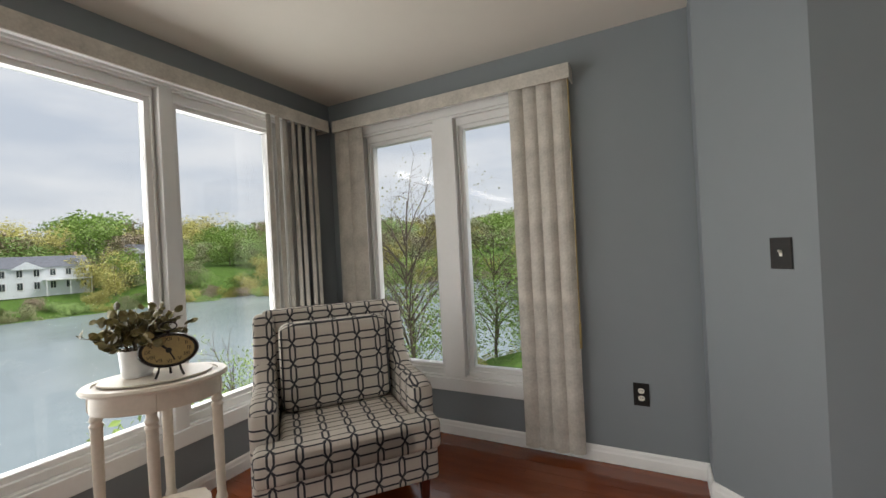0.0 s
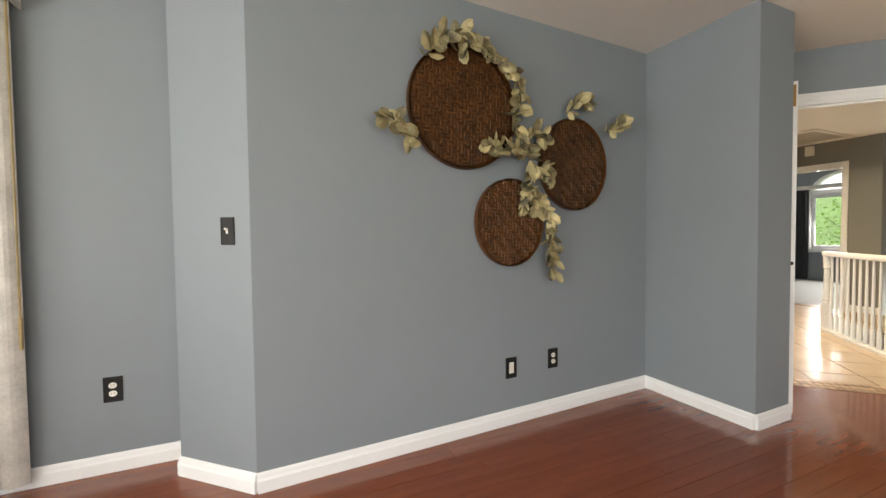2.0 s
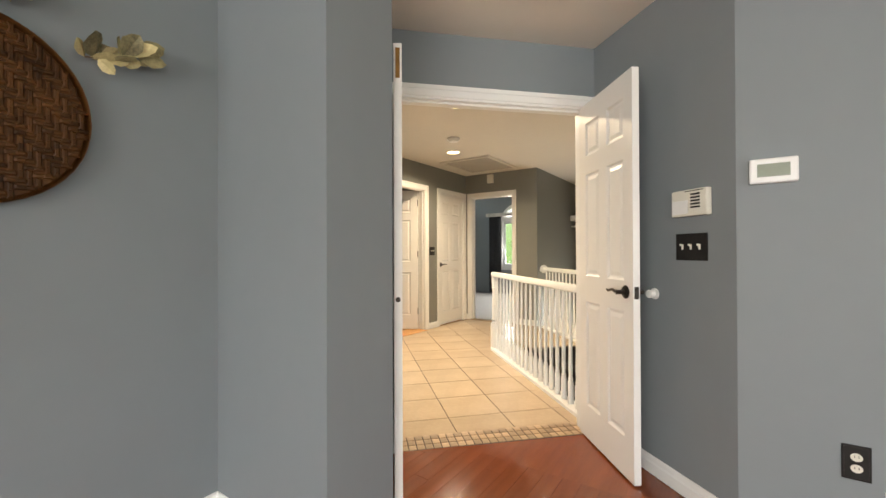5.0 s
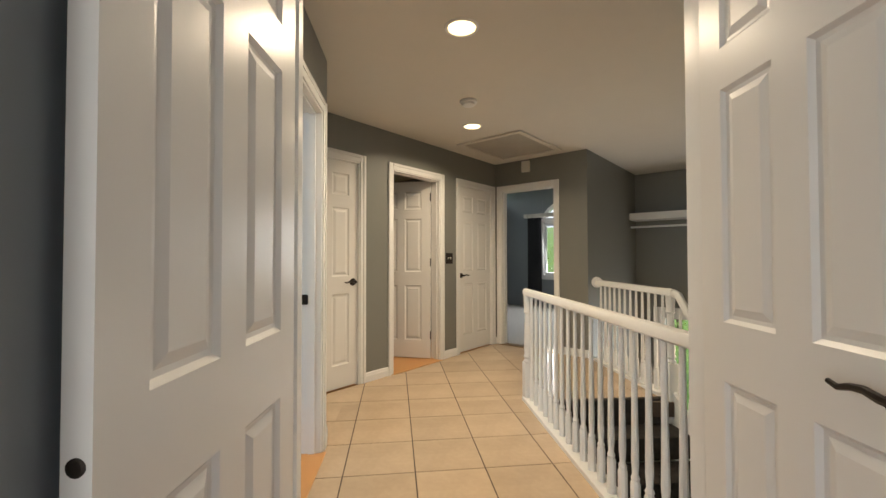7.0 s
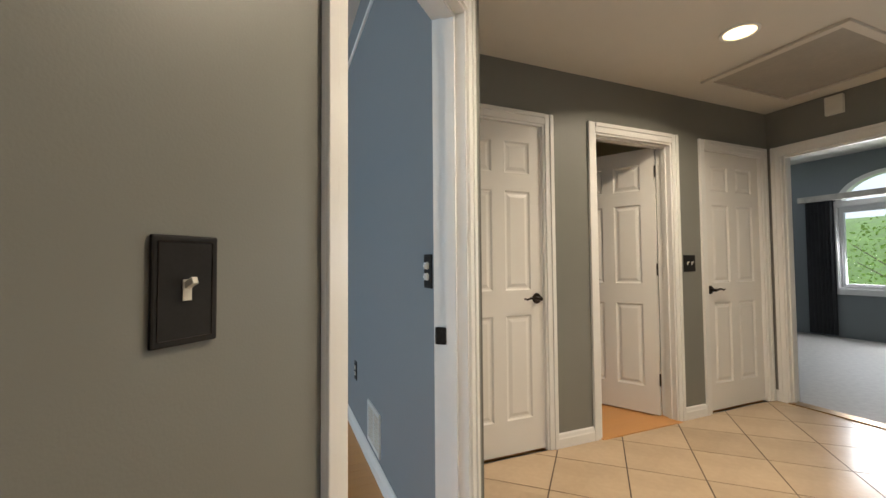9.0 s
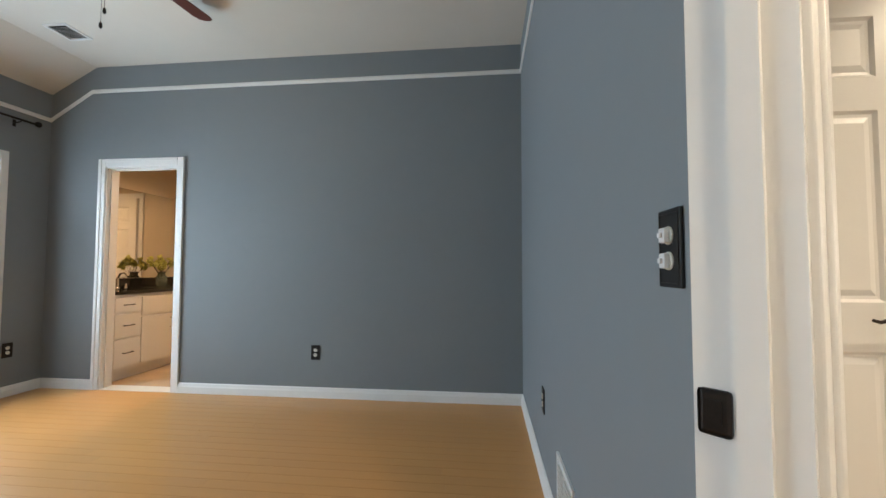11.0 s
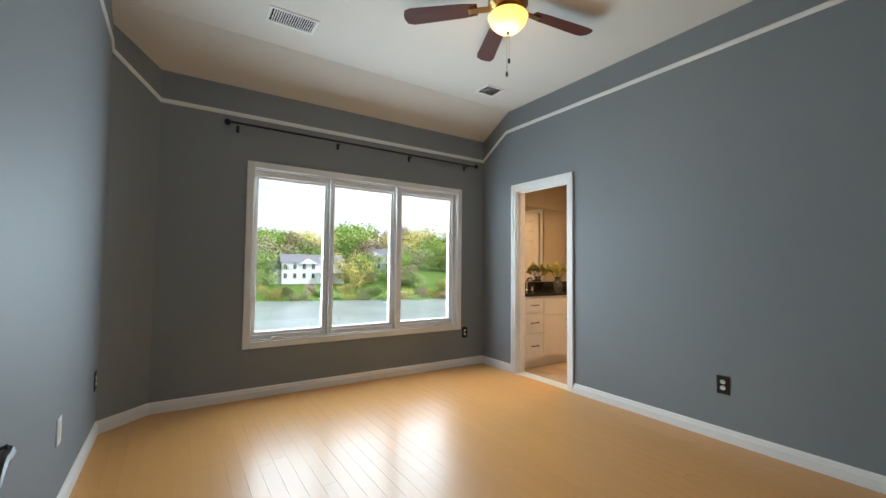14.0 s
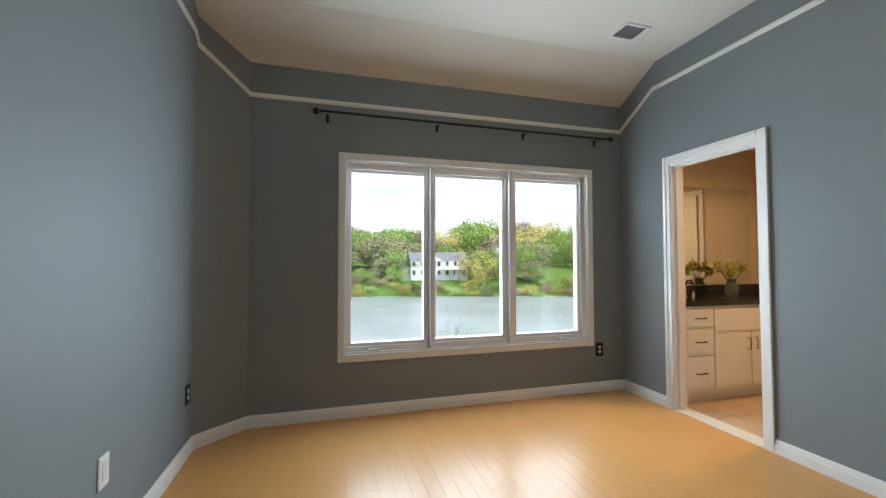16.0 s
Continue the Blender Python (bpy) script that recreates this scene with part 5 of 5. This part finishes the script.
for x in (0.30, 1.05, 1.85, 2.74):
    bm = bmesh.new()
    tube(bm, [(x, 0.0, 2.34), (x, 0.07, 2.35)], 0.006, 6)
    box(bm, x - 0.012, x + 0.012, 0.0, 0.004, 2.31, 2.37)
    part("bracket", bm, BLACK, rod)
wall_plate("outlet", R_NE, R_NW, 4.71 - 2.98, 0.378, "black socket plate on the bedroom wall")
wall_plate("outlet", R_NW, R_SW, 5.665 - 5.394, 0.39, "black socket plate under the triple window")
wall_plate("outlet", R_E, R_NE, 4.47 - 2.935, 0.426, "black socket plate on the bedroom side wall")
wall_plate("plug", R_E, R_NE, 0.062, 1.135, "black plate with two white safety plugs beside the doorway")
wall_plate("outlet", R_SC, R_SD, 0.10, 0.386, "black socket plate near the angled corner")
wall_plate("rocker", R_SC, R_SD, 1.10, 0.40, "white wall plate low on the bedroom wall", face=PLASTIC)
register(R_E, R_NE, 4.051 - 2.935 - 0.15, 0.24, 0.30, 0.23, "white louvred register on the bedroom side wall")

# bathroom vanity
van = thing("vanity_cabinet", "white painted bathroom vanity with drawers and doors", "vanity", pose(0.37, 5.80, 0))
bm = bmesh.new()
box(bm, 0.002, 0.54, 0.0, 1.615, 0.10, 0.83)
box(bm, 0.002, 0.48, 0.0, 1.615, 0.0, 0.10)
part("body", bm, CABINET, van)
for z0, z1 in ((0.66, 0.80), (0.42, 0.64), (0.13, 0.40)):
    bm = bmesh.new()
    box(bm, 0.541, 0.558, 0.034, 0.33, z0, z1, bevel=0.003)
    dr = part("drawer", bm, CABINET, van)
    bm = bmesh.new()
    zc = (z0 + z1) / 2
    tube(bm, [(0.558, 0.13, zc), (0.582, 0.13, zc), (0.582, 0.23, zc), (0.558, 0.23, zc)], 0.005, 6)
    part("handle", bm, BRONZE, dr)
bm = bmesh.new()
box(bm, 0.541, 0.558, 0.341, 1.17, 0.61, 0.80, bevel=0.003)
part("false_front", bm, CABINET, van)
for y0, y1, hy in ((0.341, 0.752, 0.717), (0.762, 1.17, 0.797)):
    bm = bmesh.new()
    box(bm, 0.541, 0.558, y0, y1, 0.13, 0.59, bevel=0.003)
    dr = part("door", bm, CABINET, van)
    bm = bmesh.new()
    tube(bm, [(0.558, hy, 0.44), (0.584, hy, 0.44), (0.584, hy, 0.54), (0.558, hy, 0.54)], 0.005, 6)
    part("handle", bm, BRASS, dr)
top = thing("granite_countertop", "polished black granite vanity top with backsplash", "countertop", pose(0.37, 5.80, 0))
bm = bmesh.new()
box(bm, 0.003, 0.57, 0.0, 1.617, 0.831, 0.865, bevel=0.004)
part("slab", bm, GRANITE, top)
bm = bmesh.new()
box(bm, 0.003, 0.022, 0.0, 1.617, 0.8655, 0.97, bevel=0.002)
part("backsplash", bm, GRANITE, top)
bm = bmesh.new()
lathe(bm, [(0.20, 0.866), (0.205, 0.870), (0.19, 0.868), (0.12, 0.8665)], 28, pose(0.32, 0.55, 0), 0.75, 1.0)
part("basin", bm, GRANITE, top, smooth=True)
mir = thing("bathroom_mirror", "large frameless bathroom wall mirror", "mirror", pose(0.37, 5.80, 0))
bm = bmesh.new()
box(bm, 0.002, 0.008, 0.0, 1.50, 0.975, 1.98)
part("glass", bm, MIRROR, mir)
tap = thing("faucet", "chrome bathroom faucet with curved spout", "faucet", pose(0.50, 6.28, 0.866))
bm = bmesh.new()
lathe(bm, [(0.025, 0), (0.022, 0.01), (0.014, 0.02), (0.013, 0.12)], 14)
tube(bm, [(0, 0, 0.11), (0.03, 0, 0.16), (0.08, 0, 0.17), (0.12, 0, 0.13)], 0.010, 8)
part("spout", bm, CHROME, tap, smooth=True)
for dy in (-0.1, 0.1):
    bm = bmesh.new()
    lathe(bm, [(0.022, 0), (0.014, 0.015), (0.014, 0.05), (0.02, 0.055)], 12, pose(0, dy, 0))
    part("tap_handle", bm, CHROME, tap, smooth=True)
vase = thing("flower_vase", "glass vase with yellow-green flowers on the vanity", "vase", pose(0.56, 6.80, 0.8665))
bm = bmesh.new()
lathe(bm, [(0.045, 0), (0.06, 0.04), (0.06, 0.10), (0.035, 0.15), (0.045, 0.17)], 18)
part("vase", bm, material("green_glass", (0.35, 0.42, 0.33), 0.1, var=0.1, trans=0.7), vase, smooth=True)
rnd = random.Random(3)
st, lf = bmesh.new(), bmesh.new()
for i in range(16):
    a = rnd.uniform(0, 6.28)
    p2 = Vector((0.12 * math.cos(a) * rnd.random(), 0.13 * math.sin(a), rnd.uniform(0.22, 0.34)))
    tube(st, [(0, 0, 0.1), p2 * 0.7 + Vector((0, 0, 0.03)), p2], 0.002, 4)
    for k in range(12):
        leaf_card(lf, p2, Vector((rnd.gauss(0, 1), rnd.gauss(0, 1), rnd.gauss(0, 1))), rnd.uniform(0.03, 0.055), rnd, 1.2)
part("stems", st, STEM, vase)
part("flowers", lf, material("yellow_green_petal", (0.34, 0.33, 0.08), 0.6, var=0.4, scale=14, island=0.8), vase)


# ---- outdoors: lake, banks, woods and houses ----
def bank(x, y):
    """Height of the land: a lawn beside the house, the lake, and wooded slopes across it."""
    r = math.hypot(x + 0.1 * y, y * 0.9)
    nz = noise.noise(Vector((x * 0.03, y * 0.03, 0.3)))
    far = -9.4 + max(0.0, min(1.0, (r - 115 - 9 * nz) / 8)) * 1.6 + min(max(0.0, r - 122), 18) * 0.38 + max(0.0, r - 140) * 0.05
    if x > 0:
        far = max(far, -9.4 + max(0.0, x - 22) * 0.3)
    near_edge = min(x + 11.5 + 1.5 * math.sin(y * 0.3), 27 - y + 0.3 * x)
    near = -9.6 + max(0.0, min(1.0, near_edge / 5 + 0.5)) * 5.0
    return min(max(far, near), 7.0) + 0.3 * nz


bm = bmesh.new()
N = 96
coords = [math.copysign((abs(i - N / 2) / (N / 2)) ** 2.2 * 900, i - N / 2) for i in range(N + 1)]
grid = [[bm.verts.new((x, y, bank(x, y))) for y in coords] for x in coords]
for i in range(N):
    for j in range(N):
        bm.faces.new((grid[i][j], grid[i + 1][j], grid[i + 1][j + 1], grid[i][j + 1]))
tagged(part("ground", bm, GRASS, smooth=True), "green lawn and wooded banks round the lake", "ground", kind="structure")
bm = bmesh.new()
bmesh.ops.create_grid(bm, x_segments=2, y_segments=2, size=700)
tagged(part("water", bm, WATER, m=pose(0, 0, -9.0)), "calm gray-blue lake water with ripples", "lake", kind="structure")


def crown_mesh(seed, mat, lobes, leaves, size, spread):
    rnd = random.Random(seed)
    bm = bmesh.new()
    cs = [(Vector((rnd.gauss(0, spread), rnd.gauss(0, spread), rnd.uniform(0.20, 0.90))), rnd.uniform(0.16, 0.28)) for _ in range(lobes)]
    for _ in range(leaves):
        c, r = rnd.choice(cs)
        d = Vector((rnd.gauss(0, 1), rnd.gauss(0, 1), rnd.gauss(0, 0.8))).normalized() * r * rnd.uniform(0.55, 1.05)
        p = c + d
        u = Vector((rnd.gauss(0, 1), rnd.gauss(0, 1), rnd.gauss(0, 1))).normalized()
        v = u.orthogonal().normalized()
        k = size * rnd.uniform(0.6, 1.4)
        w = u.cross(v)
        q = [p + u * k, p + v * k * 0.6, p - u * k, p - v * k * 0.6 + w * k * 0.3]
        bm.faces.new([bm.verts.new(a) for a in q])
    return finish("crown", bm, mat)


def trunk_mesh(seed, limbs, bare=False):
    rnd = random.Random(seed)
    bm = bmesh.new()
    tube(bm, [(0, 0, -0.1), (0.01, 0, 0.25), (0.0, 0.02, 0.55), (0.02, 0.0, 0.9)], 0.013, 7, 0.003)
    for _ in range(limbs):
        z = rnd.uniform(0.22, 0.75)
        a = rnd.uniform(0, 6.28)
        ln = rnd.uniform(0.2, 0.42) * (1.1 - z * 0.6)
        d = Vector((math.cos(a), math.sin(a), rnd.uniform(0.5, 1.1)))
        p0 = Vector((0.0, 0.01, z))
        p1 = p0 + d * ln * 0.5 + Vector((0, 0, 0.02))
        p2 = p0 + d * ln
        tube(bm, [p0, p1, p2], 0.005, 5, 0.0012)
        if bare:
            for _ in range(7):
                q0 = p0.lerp(p2, rnd.uniform(0.35, 1.0))
                e = (d + Vector((rnd.gauss(0, 0.7), rnd.gauss(0, 0.7), rnd.gauss(0.1, 0.4)))).normalized()
                q1 = q0 + e * rnd.uniform(0.08, 0.2)
                tube(bm, [q0, q0.lerp(q1, 0.5) + Vector((0, 0, 0.008)), q1], 0.0014, 4, 0.0004)
                for _ in range(3):
                    s0 = q0.lerp(q1, rnd.uniform(0.3, 1))
                    tube(bm, [s0, s0 + (e + Vector((rnd.gauss(0, 0.8), rnd.gauss(0, 0.8), rnd.gauss(0.1, 0.5)))).normalized() * rnd.uniform(0.04, 0.1)], 0.0008, 3, 0.0003)
    return finish("trunk", bm, BARK)


CROWNS = [crown_mesh(11 + k, LEAVES[k % 5], 15, 2600, 0.024, 0.19) for k in range(10)]
TRUNKS = [trunk_mesh(3, 8), trunk_mesh(4, 9)]


def tree(x, y, h, wide, k, label, z=None):
    t = thing("tree", label, "tree", pose(x, y, bank(x, y) - 0.2 if z is None else z, 0, 0, (k * 67) % 360) @ Matrix.Diagonal((wide, wide, h, 1)), group="trees round the lake")
    for nm, me in (("trunk", TRUNKS[k % 2]), ("crown", CROWNS[k % 10])):
        o = new(nm, me)
        o.parent = t


NAMES = ("bright spring-green leafy tree on the lake bank", "fresh green leafy tree on the lake bank", "yellow-budding leafy tree on the lake bank", "olive-brown budding tree on the wooded slope", "reddish-brown budding tree on the wooded slope")
rnd = random.Random(21)
count = 0
for ring, (r0, r1, h0, h1, n) in enumerate(((125, 140, 4.5, 8, 75), (142, 170, 8, 12, 75), (175, 225, 12, 17, 75), (230, 300, 16, 22, 60))):
    for i in range(n):
        az = radians(-10 + 155 * (i + rnd.random() * 0.8) / n)
        r = rnd.uniform(r0, r1)
        x, y = -r * math.sin(az), r * math.cos(az) / 0.95
        if ring < 2 and any(abs(math.degrees(az) - c) < (4.5 if c == 73.5 else 1.6) for c in (73.5, 64)):
            continue
        h = rnd.uniform(h0, h1)
        k = rnd.randrange(10)
        tree(x, y, h, h * rnd.uniform(1.25, 1.7), k, NAMES[k % 5])
# low shrubs at the far water's edge
for i in range(130):
    az = radians(0 + 140 * (i + rnd.random()) / 130)
    r = rnd.uniform(118, 129)
    k = rnd.randrange(10)
    x, y = -r * math.sin(az), r * math.cos(az) / 0.95
    s = thing("shrub", "low green shrub at the water's edge", "shrub", pose(x, y, bank(x, y) - 1.6, 0, 0, i * 40) @ Matrix.Diagonal((5.6, 5.6, rnd.uniform(3.4, 5.2), 1)), group="shrubs on the far bank")
    o = new("crown", CROWNS[k])
    o.parent = s
# near trees beside the lawn
near_bare = trunk_mesh(9, 20, True)
thin_crown = crown_mesh(77, LEAVES[0], 18, 5200, 0.0085, 0.17)
full_crown = crown_mesh(79, LEAVES[1], 20, 6500, 0.010, 0.17)
thin_brown = crown_mesh(78, LEAVES[3], 16, 1800, 0.006, 0.17)
for x, y, h, w, cr, lab in ((-13.0, 20.0, 15.0, 11.0, thin_brown, "slender half-bare tree with fine twigs beside the house"), (-9.4, 24.5, 9.6, 10.5, thin_crown, "young green-leaved tree on the lawn's edge"), (-6.5, 25.5, 9.5, 11.0, full_crown, "leafy green tree on the lawn's edge"), (-14.5, 22.5, 10.0, 9.0, thin_crown, "leafy green tree near the shore"), (-4.2, 30.0, 9.0, 9.0, thin_brown, "olive-brown budding tree near the shore"), (-11.6, 7.8, 5.0, 3.6, thin_crown, "small yellow-green tree below the picture window")):
    t = thing("tree", lab, "tree", pose(x, y, bank(x, y) - 0.3, 0, 0, x * 50) @ Matrix.Diagonal((w, w, h, 1)))
    for nm, me in (("trunk", near_bare), ("crown", cr)):
        o = new(nm, me)
        o.parent = t
for x, y, s in ((-9.2, 24.2, 2.2), (-7.6, 24.6, 2.4), (-6.0, 25.2, 2.2), (-10.2, 21.4, 2.0), (-7.0, 5.0, 3.6), (-8.6, 5.8, 4.0)):
    k = 2 if y > 10 else 5
    t = thing("shrub", "yellow-green shrub bordering the lawn", "shrub", pose(x, y, bank(x, y) - s * 0.35, 0, 0, x * 70) @ Matrix.Diagonal((s * 1.3, s * 1.3, s, 1)))
    o = new("crown", CROWNS[k])
    o.parent = t
# trees seen through the street-side windows
for x, y, h, k in ((25.5, 4.6, 8.0, 0), (26.5, 8.6, 8.0, 2), (25.0, 0.5, 6.5, 1), (26.0, -3.5, 7.0, 0)):
    t = thing("tree", "bright green fine-leaved tree on the street side", "tree", pose(x, y, -5.2, 0, 0, k * 80) @ Matrix.Diagonal((h, h, h, 1)))
    for nm, me in (("trunk", TRUNKS[k % 2]), ("crown", thin_crown)):
        o = new(nm, me)
        o.parent = t


def lake_house(x, y, yaw, w, d, storeys, wall_mat, label):
    hgt = storeys * 2.9
    h = thing("lake_house", label, "house", pose(x, y, bank(x, y) - 0.3, 0, 0, yaw))
    bm = bmesh.new()
    box(bm, -w / 2, w / 2, -d / 2, d / 2, -1, hgt)
    box(bm, -w / 2 - 3.5, -w / 2, -d / 2 + 1, d / 2 - 1, -1, hgt - 2.2)
    part("wall", bm, wall_mat, h)
    for x0, x1, z0, y0 in ((-w / 2 - 0.4, w / 2 + 0.4, hgt, d / 2 + 0.4), (-w / 2 - 3.9, -w / 2, hgt - 2.2, d / 2 - 0.6)):
        bm = bmesh.new()
        vs = [bm.verts.new(p) for p in ((x0, -y0, z0), (x1, -y0, z0), (x1, y0, z0), (x0, y0, z0), (x0, 0, z0 + 2.7), (x1, 0, z0 + 2.7))]
        for f in ((0, 1, 5, 4), (2, 3, 4, 5), (0, 4, 3), (1, 2, 5), (0, 3, 2, 1)):
            bm.faces.new([vs[k] for k in f])
        part("roof", bm, ROOFM, h)
    bm = bmesh.new()
    vs = [bm.verts.new(p) for p in ((-4.5, -d / 2 - 0.6, hgt - 0.4), (1.5, -d / 2 - 0.6, hgt - 0.4), (-1.5, -d / 2 - 0.6, hgt + 1.3), (-4.5, 0, hgt - 0.4), (1.5, 0, hgt - 0.4), (-1.5, 0, hgt + 1.3))]
    for f in ((0, 1, 2), (3, 5, 4), (0, 2, 5, 3), (1, 4, 5, 2)):
        bm.faces.new([vs[k] for k in f])
    part("gable", bm, wall_mat, h)
    bm = bmesh.new()
    box(bm, w / 2 - 1.6, w / 2 - 0.9, 0.5, 1.3, hgt + 0.5, hgt + 3.6)
    part("chimney", bm, MOSAIC, h)
    for s in range(storeys):
        n = int(w / 2.4)
        for i in range(n):
            xx = -w / 2 + 1.1 + i * (w - 2.2) / (n - 1)
            bm = bmesh.new()
            box(bm, xx - 0.48, xx + 0.48, -d / 2 - 0.06, -d / 2, s * 2.9 + 0.8, s * 2.9 + 2.4)
            wd = part("window", bm, HGLASS, h)
            bm = bmesh.new()
            for a, b, c, e in ((-0.56, -0.46, 0.72, 2.48), (0.46, 0.56, 0.72, 2.48), (-0.46, 0.46, 2.38, 2.48), (-0.46, 0.46, 0.72, 0.82), (-0.03, 0.03, 0.82, 2.38)):
                box(bm, xx + a, xx + b, -d / 2 - 0.10, -d / 2 - 0.0605, s * 2.9 + c, s * 2.9 + e)
            part("window_frame", bm, WHITE, wd)
    bm = bmesh.new()
    box(bm, 1.0, w / 2, -d / 2 - 2.6, -d / 2, 2.6, 2.85)
    for xx in (1.2, w / 4 + 0.6, w / 2 - 0.2):
        box(bm, xx - 0.1, xx + 0.1, -d / 2 - 2.5, -d / 2 - 2.3, -1, 2.6)
        box(bm, xx - 0.05, xx + 0.05, -d / 2 - 2.55, -d / 2 - 2.45, 2.85, 3.8)
    box(bm, 1.0, w / 2, -d / 2 - 2.55, -d / 2 - 2.47, 3.75, 3.85)
    part("deck", bm, WHITE, h)
    return h


def house_at(az, r, spin, *rest):
    x, y = -r * math.sin(radians(az)), r * math.cos(radians(az))
    return lake_house(x, y, az + spin, *rest)


house_at(73.2, 138, 10, 19, 9, 2, SIDING, "large pale-blue clapboard house with gray gabled roof by the lake")
house_at(64.0, 160, -8, 9, 8, 2, SIDING, "white lakeside house half hidden by trees")
house_at(83.0, 195, 5, 12, 9, 2, SIDING, "pale lakeside house among trees")
for az, r, k, h in ((79.2, 131, 1, 6), (68.6, 136, 2, 10), (66, 138, 5, 10), (61.5, 140, 0, 11), (79, 136, 6, 10)):
    tree(-r * math.sin(radians(az)), r * math.cos(radians(az)), h, h * 1.1, k, NAMES[k % 5])
tree(-132 * math.sin(radians(66.8)), 132 * math.cos(radians(66.8)), 9, 9, 2, NAMES[2])


# ---- floors: boards and tiles, piece by piece ----
def lay(name, label, regions, u, size, mat, under, zt, kind, near=None, offset=(0, 0), jitter=True, gap=0.0006):
    """Boards or tiles of size along the direction u (degrees), cut to convex regions, over a recessed bed."""
    floor = thing(name, label, "floor", kind="structure")
    bm = bmesh.new()
    for r in regions:
        prism(bm, r, zt - 0.12, zt - 0.003)
    part("bed", bm, under, floor)
    rnd = random.Random(7)
    c, s = math.cos(radians(u)), math.sin(radians(u))
    lw, ww = size
    rest = bmesh.new()
    for region in regions:
        es = edges_of(region)
        loc = [((x - offset[0]) * c + (y - offset[1]) * s, -(x - offset[0]) * s + (y - offset[1]) * c) for x, y in region]
        i0, i1 = math.floor(min(p[1] for p in loc) / ww), math.ceil(max(p[1] for p in loc) / ww)
        for i in range(i0, i1):
            rr = random.Random(i * 31 + 5)
            shift = rr.random() * lw if jitter else 0.0
            j0 = math.floor((min(p[0] for p in loc) - shift) / lw)
            j1 = math.ceil((max(p[0] for p in loc) - shift) / lw)
            for j in range(j0, j1):
                a, b = shift + j * lw + gap, shift + (j + 1) * lw - gap
                q = [(a, i * ww + gap), (b, i * ww + gap), (b, (i + 1) * ww - gap), (a, (i + 1) * ww - gap)]
                q = clip_poly([(x * c - y * s + offset[0], x * s + y * c + offset[1]) for x, y in q], es)
                if len(q) < 3:
                    continue
                cx, cy = sum(p[0] for p in q) / len(q), sum(p[1] for p in q) / len(q)
                if near is None or near(cx, cy):
                    o = piece(kind, q, zt, 0.0028, mat, floor)
                else:
                    prism(rest, q, zt - 0.0028, zt)
    if rest.verts:
        tagged(part("floorboards", rest, mat, floor), kind="stuff")
    else:
        rest.free()
    return floor


lay("floor_sun_room", "glossy reddish cherry plank floor", [[(-2.277, -3.2), (0.15, -3.2), (0.15, 2.36), (-2.277, 2.36)], [(0.15, -3.2), (0.36, -3.2), (0.36, 2.185), (0.15, 2.185)], [(0.36, -3.2), (3.07, -3.2), (3.07, 2.03), (0.36, 2.03)], [(3.07, -3.2), (4.193, -3.2), (4.193, 0.113), (4.813, 0.818), (3.845, 1.775), (3.07, 1.28)]], 0, (1.25, 0.092), CHERRY, CHERRY, 0.0, "floorboard", near=lambda x, y: y > -0.6)
lay("floor_bedroom", "glossy light maple plank floor", [[(0.368, 2.37), (0.64, 2.09), (3.86, 2.09), (4.71, 2.935), (4.71, 5.665), (0.368, 5.665)]], 0, (1.05, 0.082), MAPLE, MAPLE, 0.0, "floorboard")
lay("floor_hall", "beige square ceramic tile laid diagonally with dark grout", [[(3.905, 1.955), (4.96, 0.90), (6.41, 2.35), (5.355, 3.405)], [(4.93, 2.98), (5.355, 3.405), (5.04, 3.72), (4.93, 3.72)], [(5.04, 3.72), (6.41, 2.35), (8.067, 2.35), (8.067, 3.72)], [(6.41, 2.35), (7.12, 1.38), (8.067, 2.35)]], 46.9, (0.376, 0.387), TILE, GROUT, 0.0, "tile", offset=(5.516, 2.814), jitter=False, gap=0.0034)
lay("floor_bath", "beige bathroom floor tile", [[(0.37, 5.785), (2.6, 5.785), (2.6, 7.42), (0.37, 7.42)]], 0, (0.3, 0.3), TILE, GROUT, 0.0, "tile", jitter=False, gap=0.001)
# thresholds
mos = thing("threshold_mosaic", "strip of small brown mosaic tiles in the double doorway", "threshold", along(A_RC, A_LC), kind="structure")
bm = bmesh.new()
box(bm, 0.03, 1.30, -0.205, 0.0, -0.12, -0.002)
part("bed", bm, GROUT, mos)
for i in range(25):
    for j in range(3):
        bm = bmesh.new()
        box(bm, -0.021, 0.021, -0.026, 0.026, -0.003, 0.001)
        part("tile", bm, MOSAIC, mos, m=pose(0.075 + i * 0.049, -0.033 - j * 0.06, 0.0))
for nm, p0, p1, a, b, lab in (("threshold_bedroom", V1, V0, B_OPEN[0], B_OPEN[1], "pale wood threshold strip in the bedroom doorway"), ("threshold_ajar", H_N0, H_N1, *hall_gaps[1], "pale wood threshold under the ajar door")):
    bm = bmesh.new()
    box(bm, a, b, -0.13, 0.03, -0.1, 0.006, bevel=0.003)
    tagged(part(nm, bm, MAPLE, m=along(p0, p1)), lab, "threshold", kind="structure")
bm = bmesh.new()
box(bm, BATH_D[0], BATH_D[1], 5.655, 5.80, -0.1, 0.005, bevel=0.002)
tagged(part("threshold_bath", bm, IVORY), "pale marble bathroom threshold", "threshold", kind="structure")
bm = bmesh.new()
box(bm, HX - 0.01, HX + 0.10, D4[0], D4[1], -0.1, 0.008, bevel=0.003)
tagged(part("threshold_end", bm, BRASS), "dark carpet strip in the end doorway", "threshold", kind="structure")
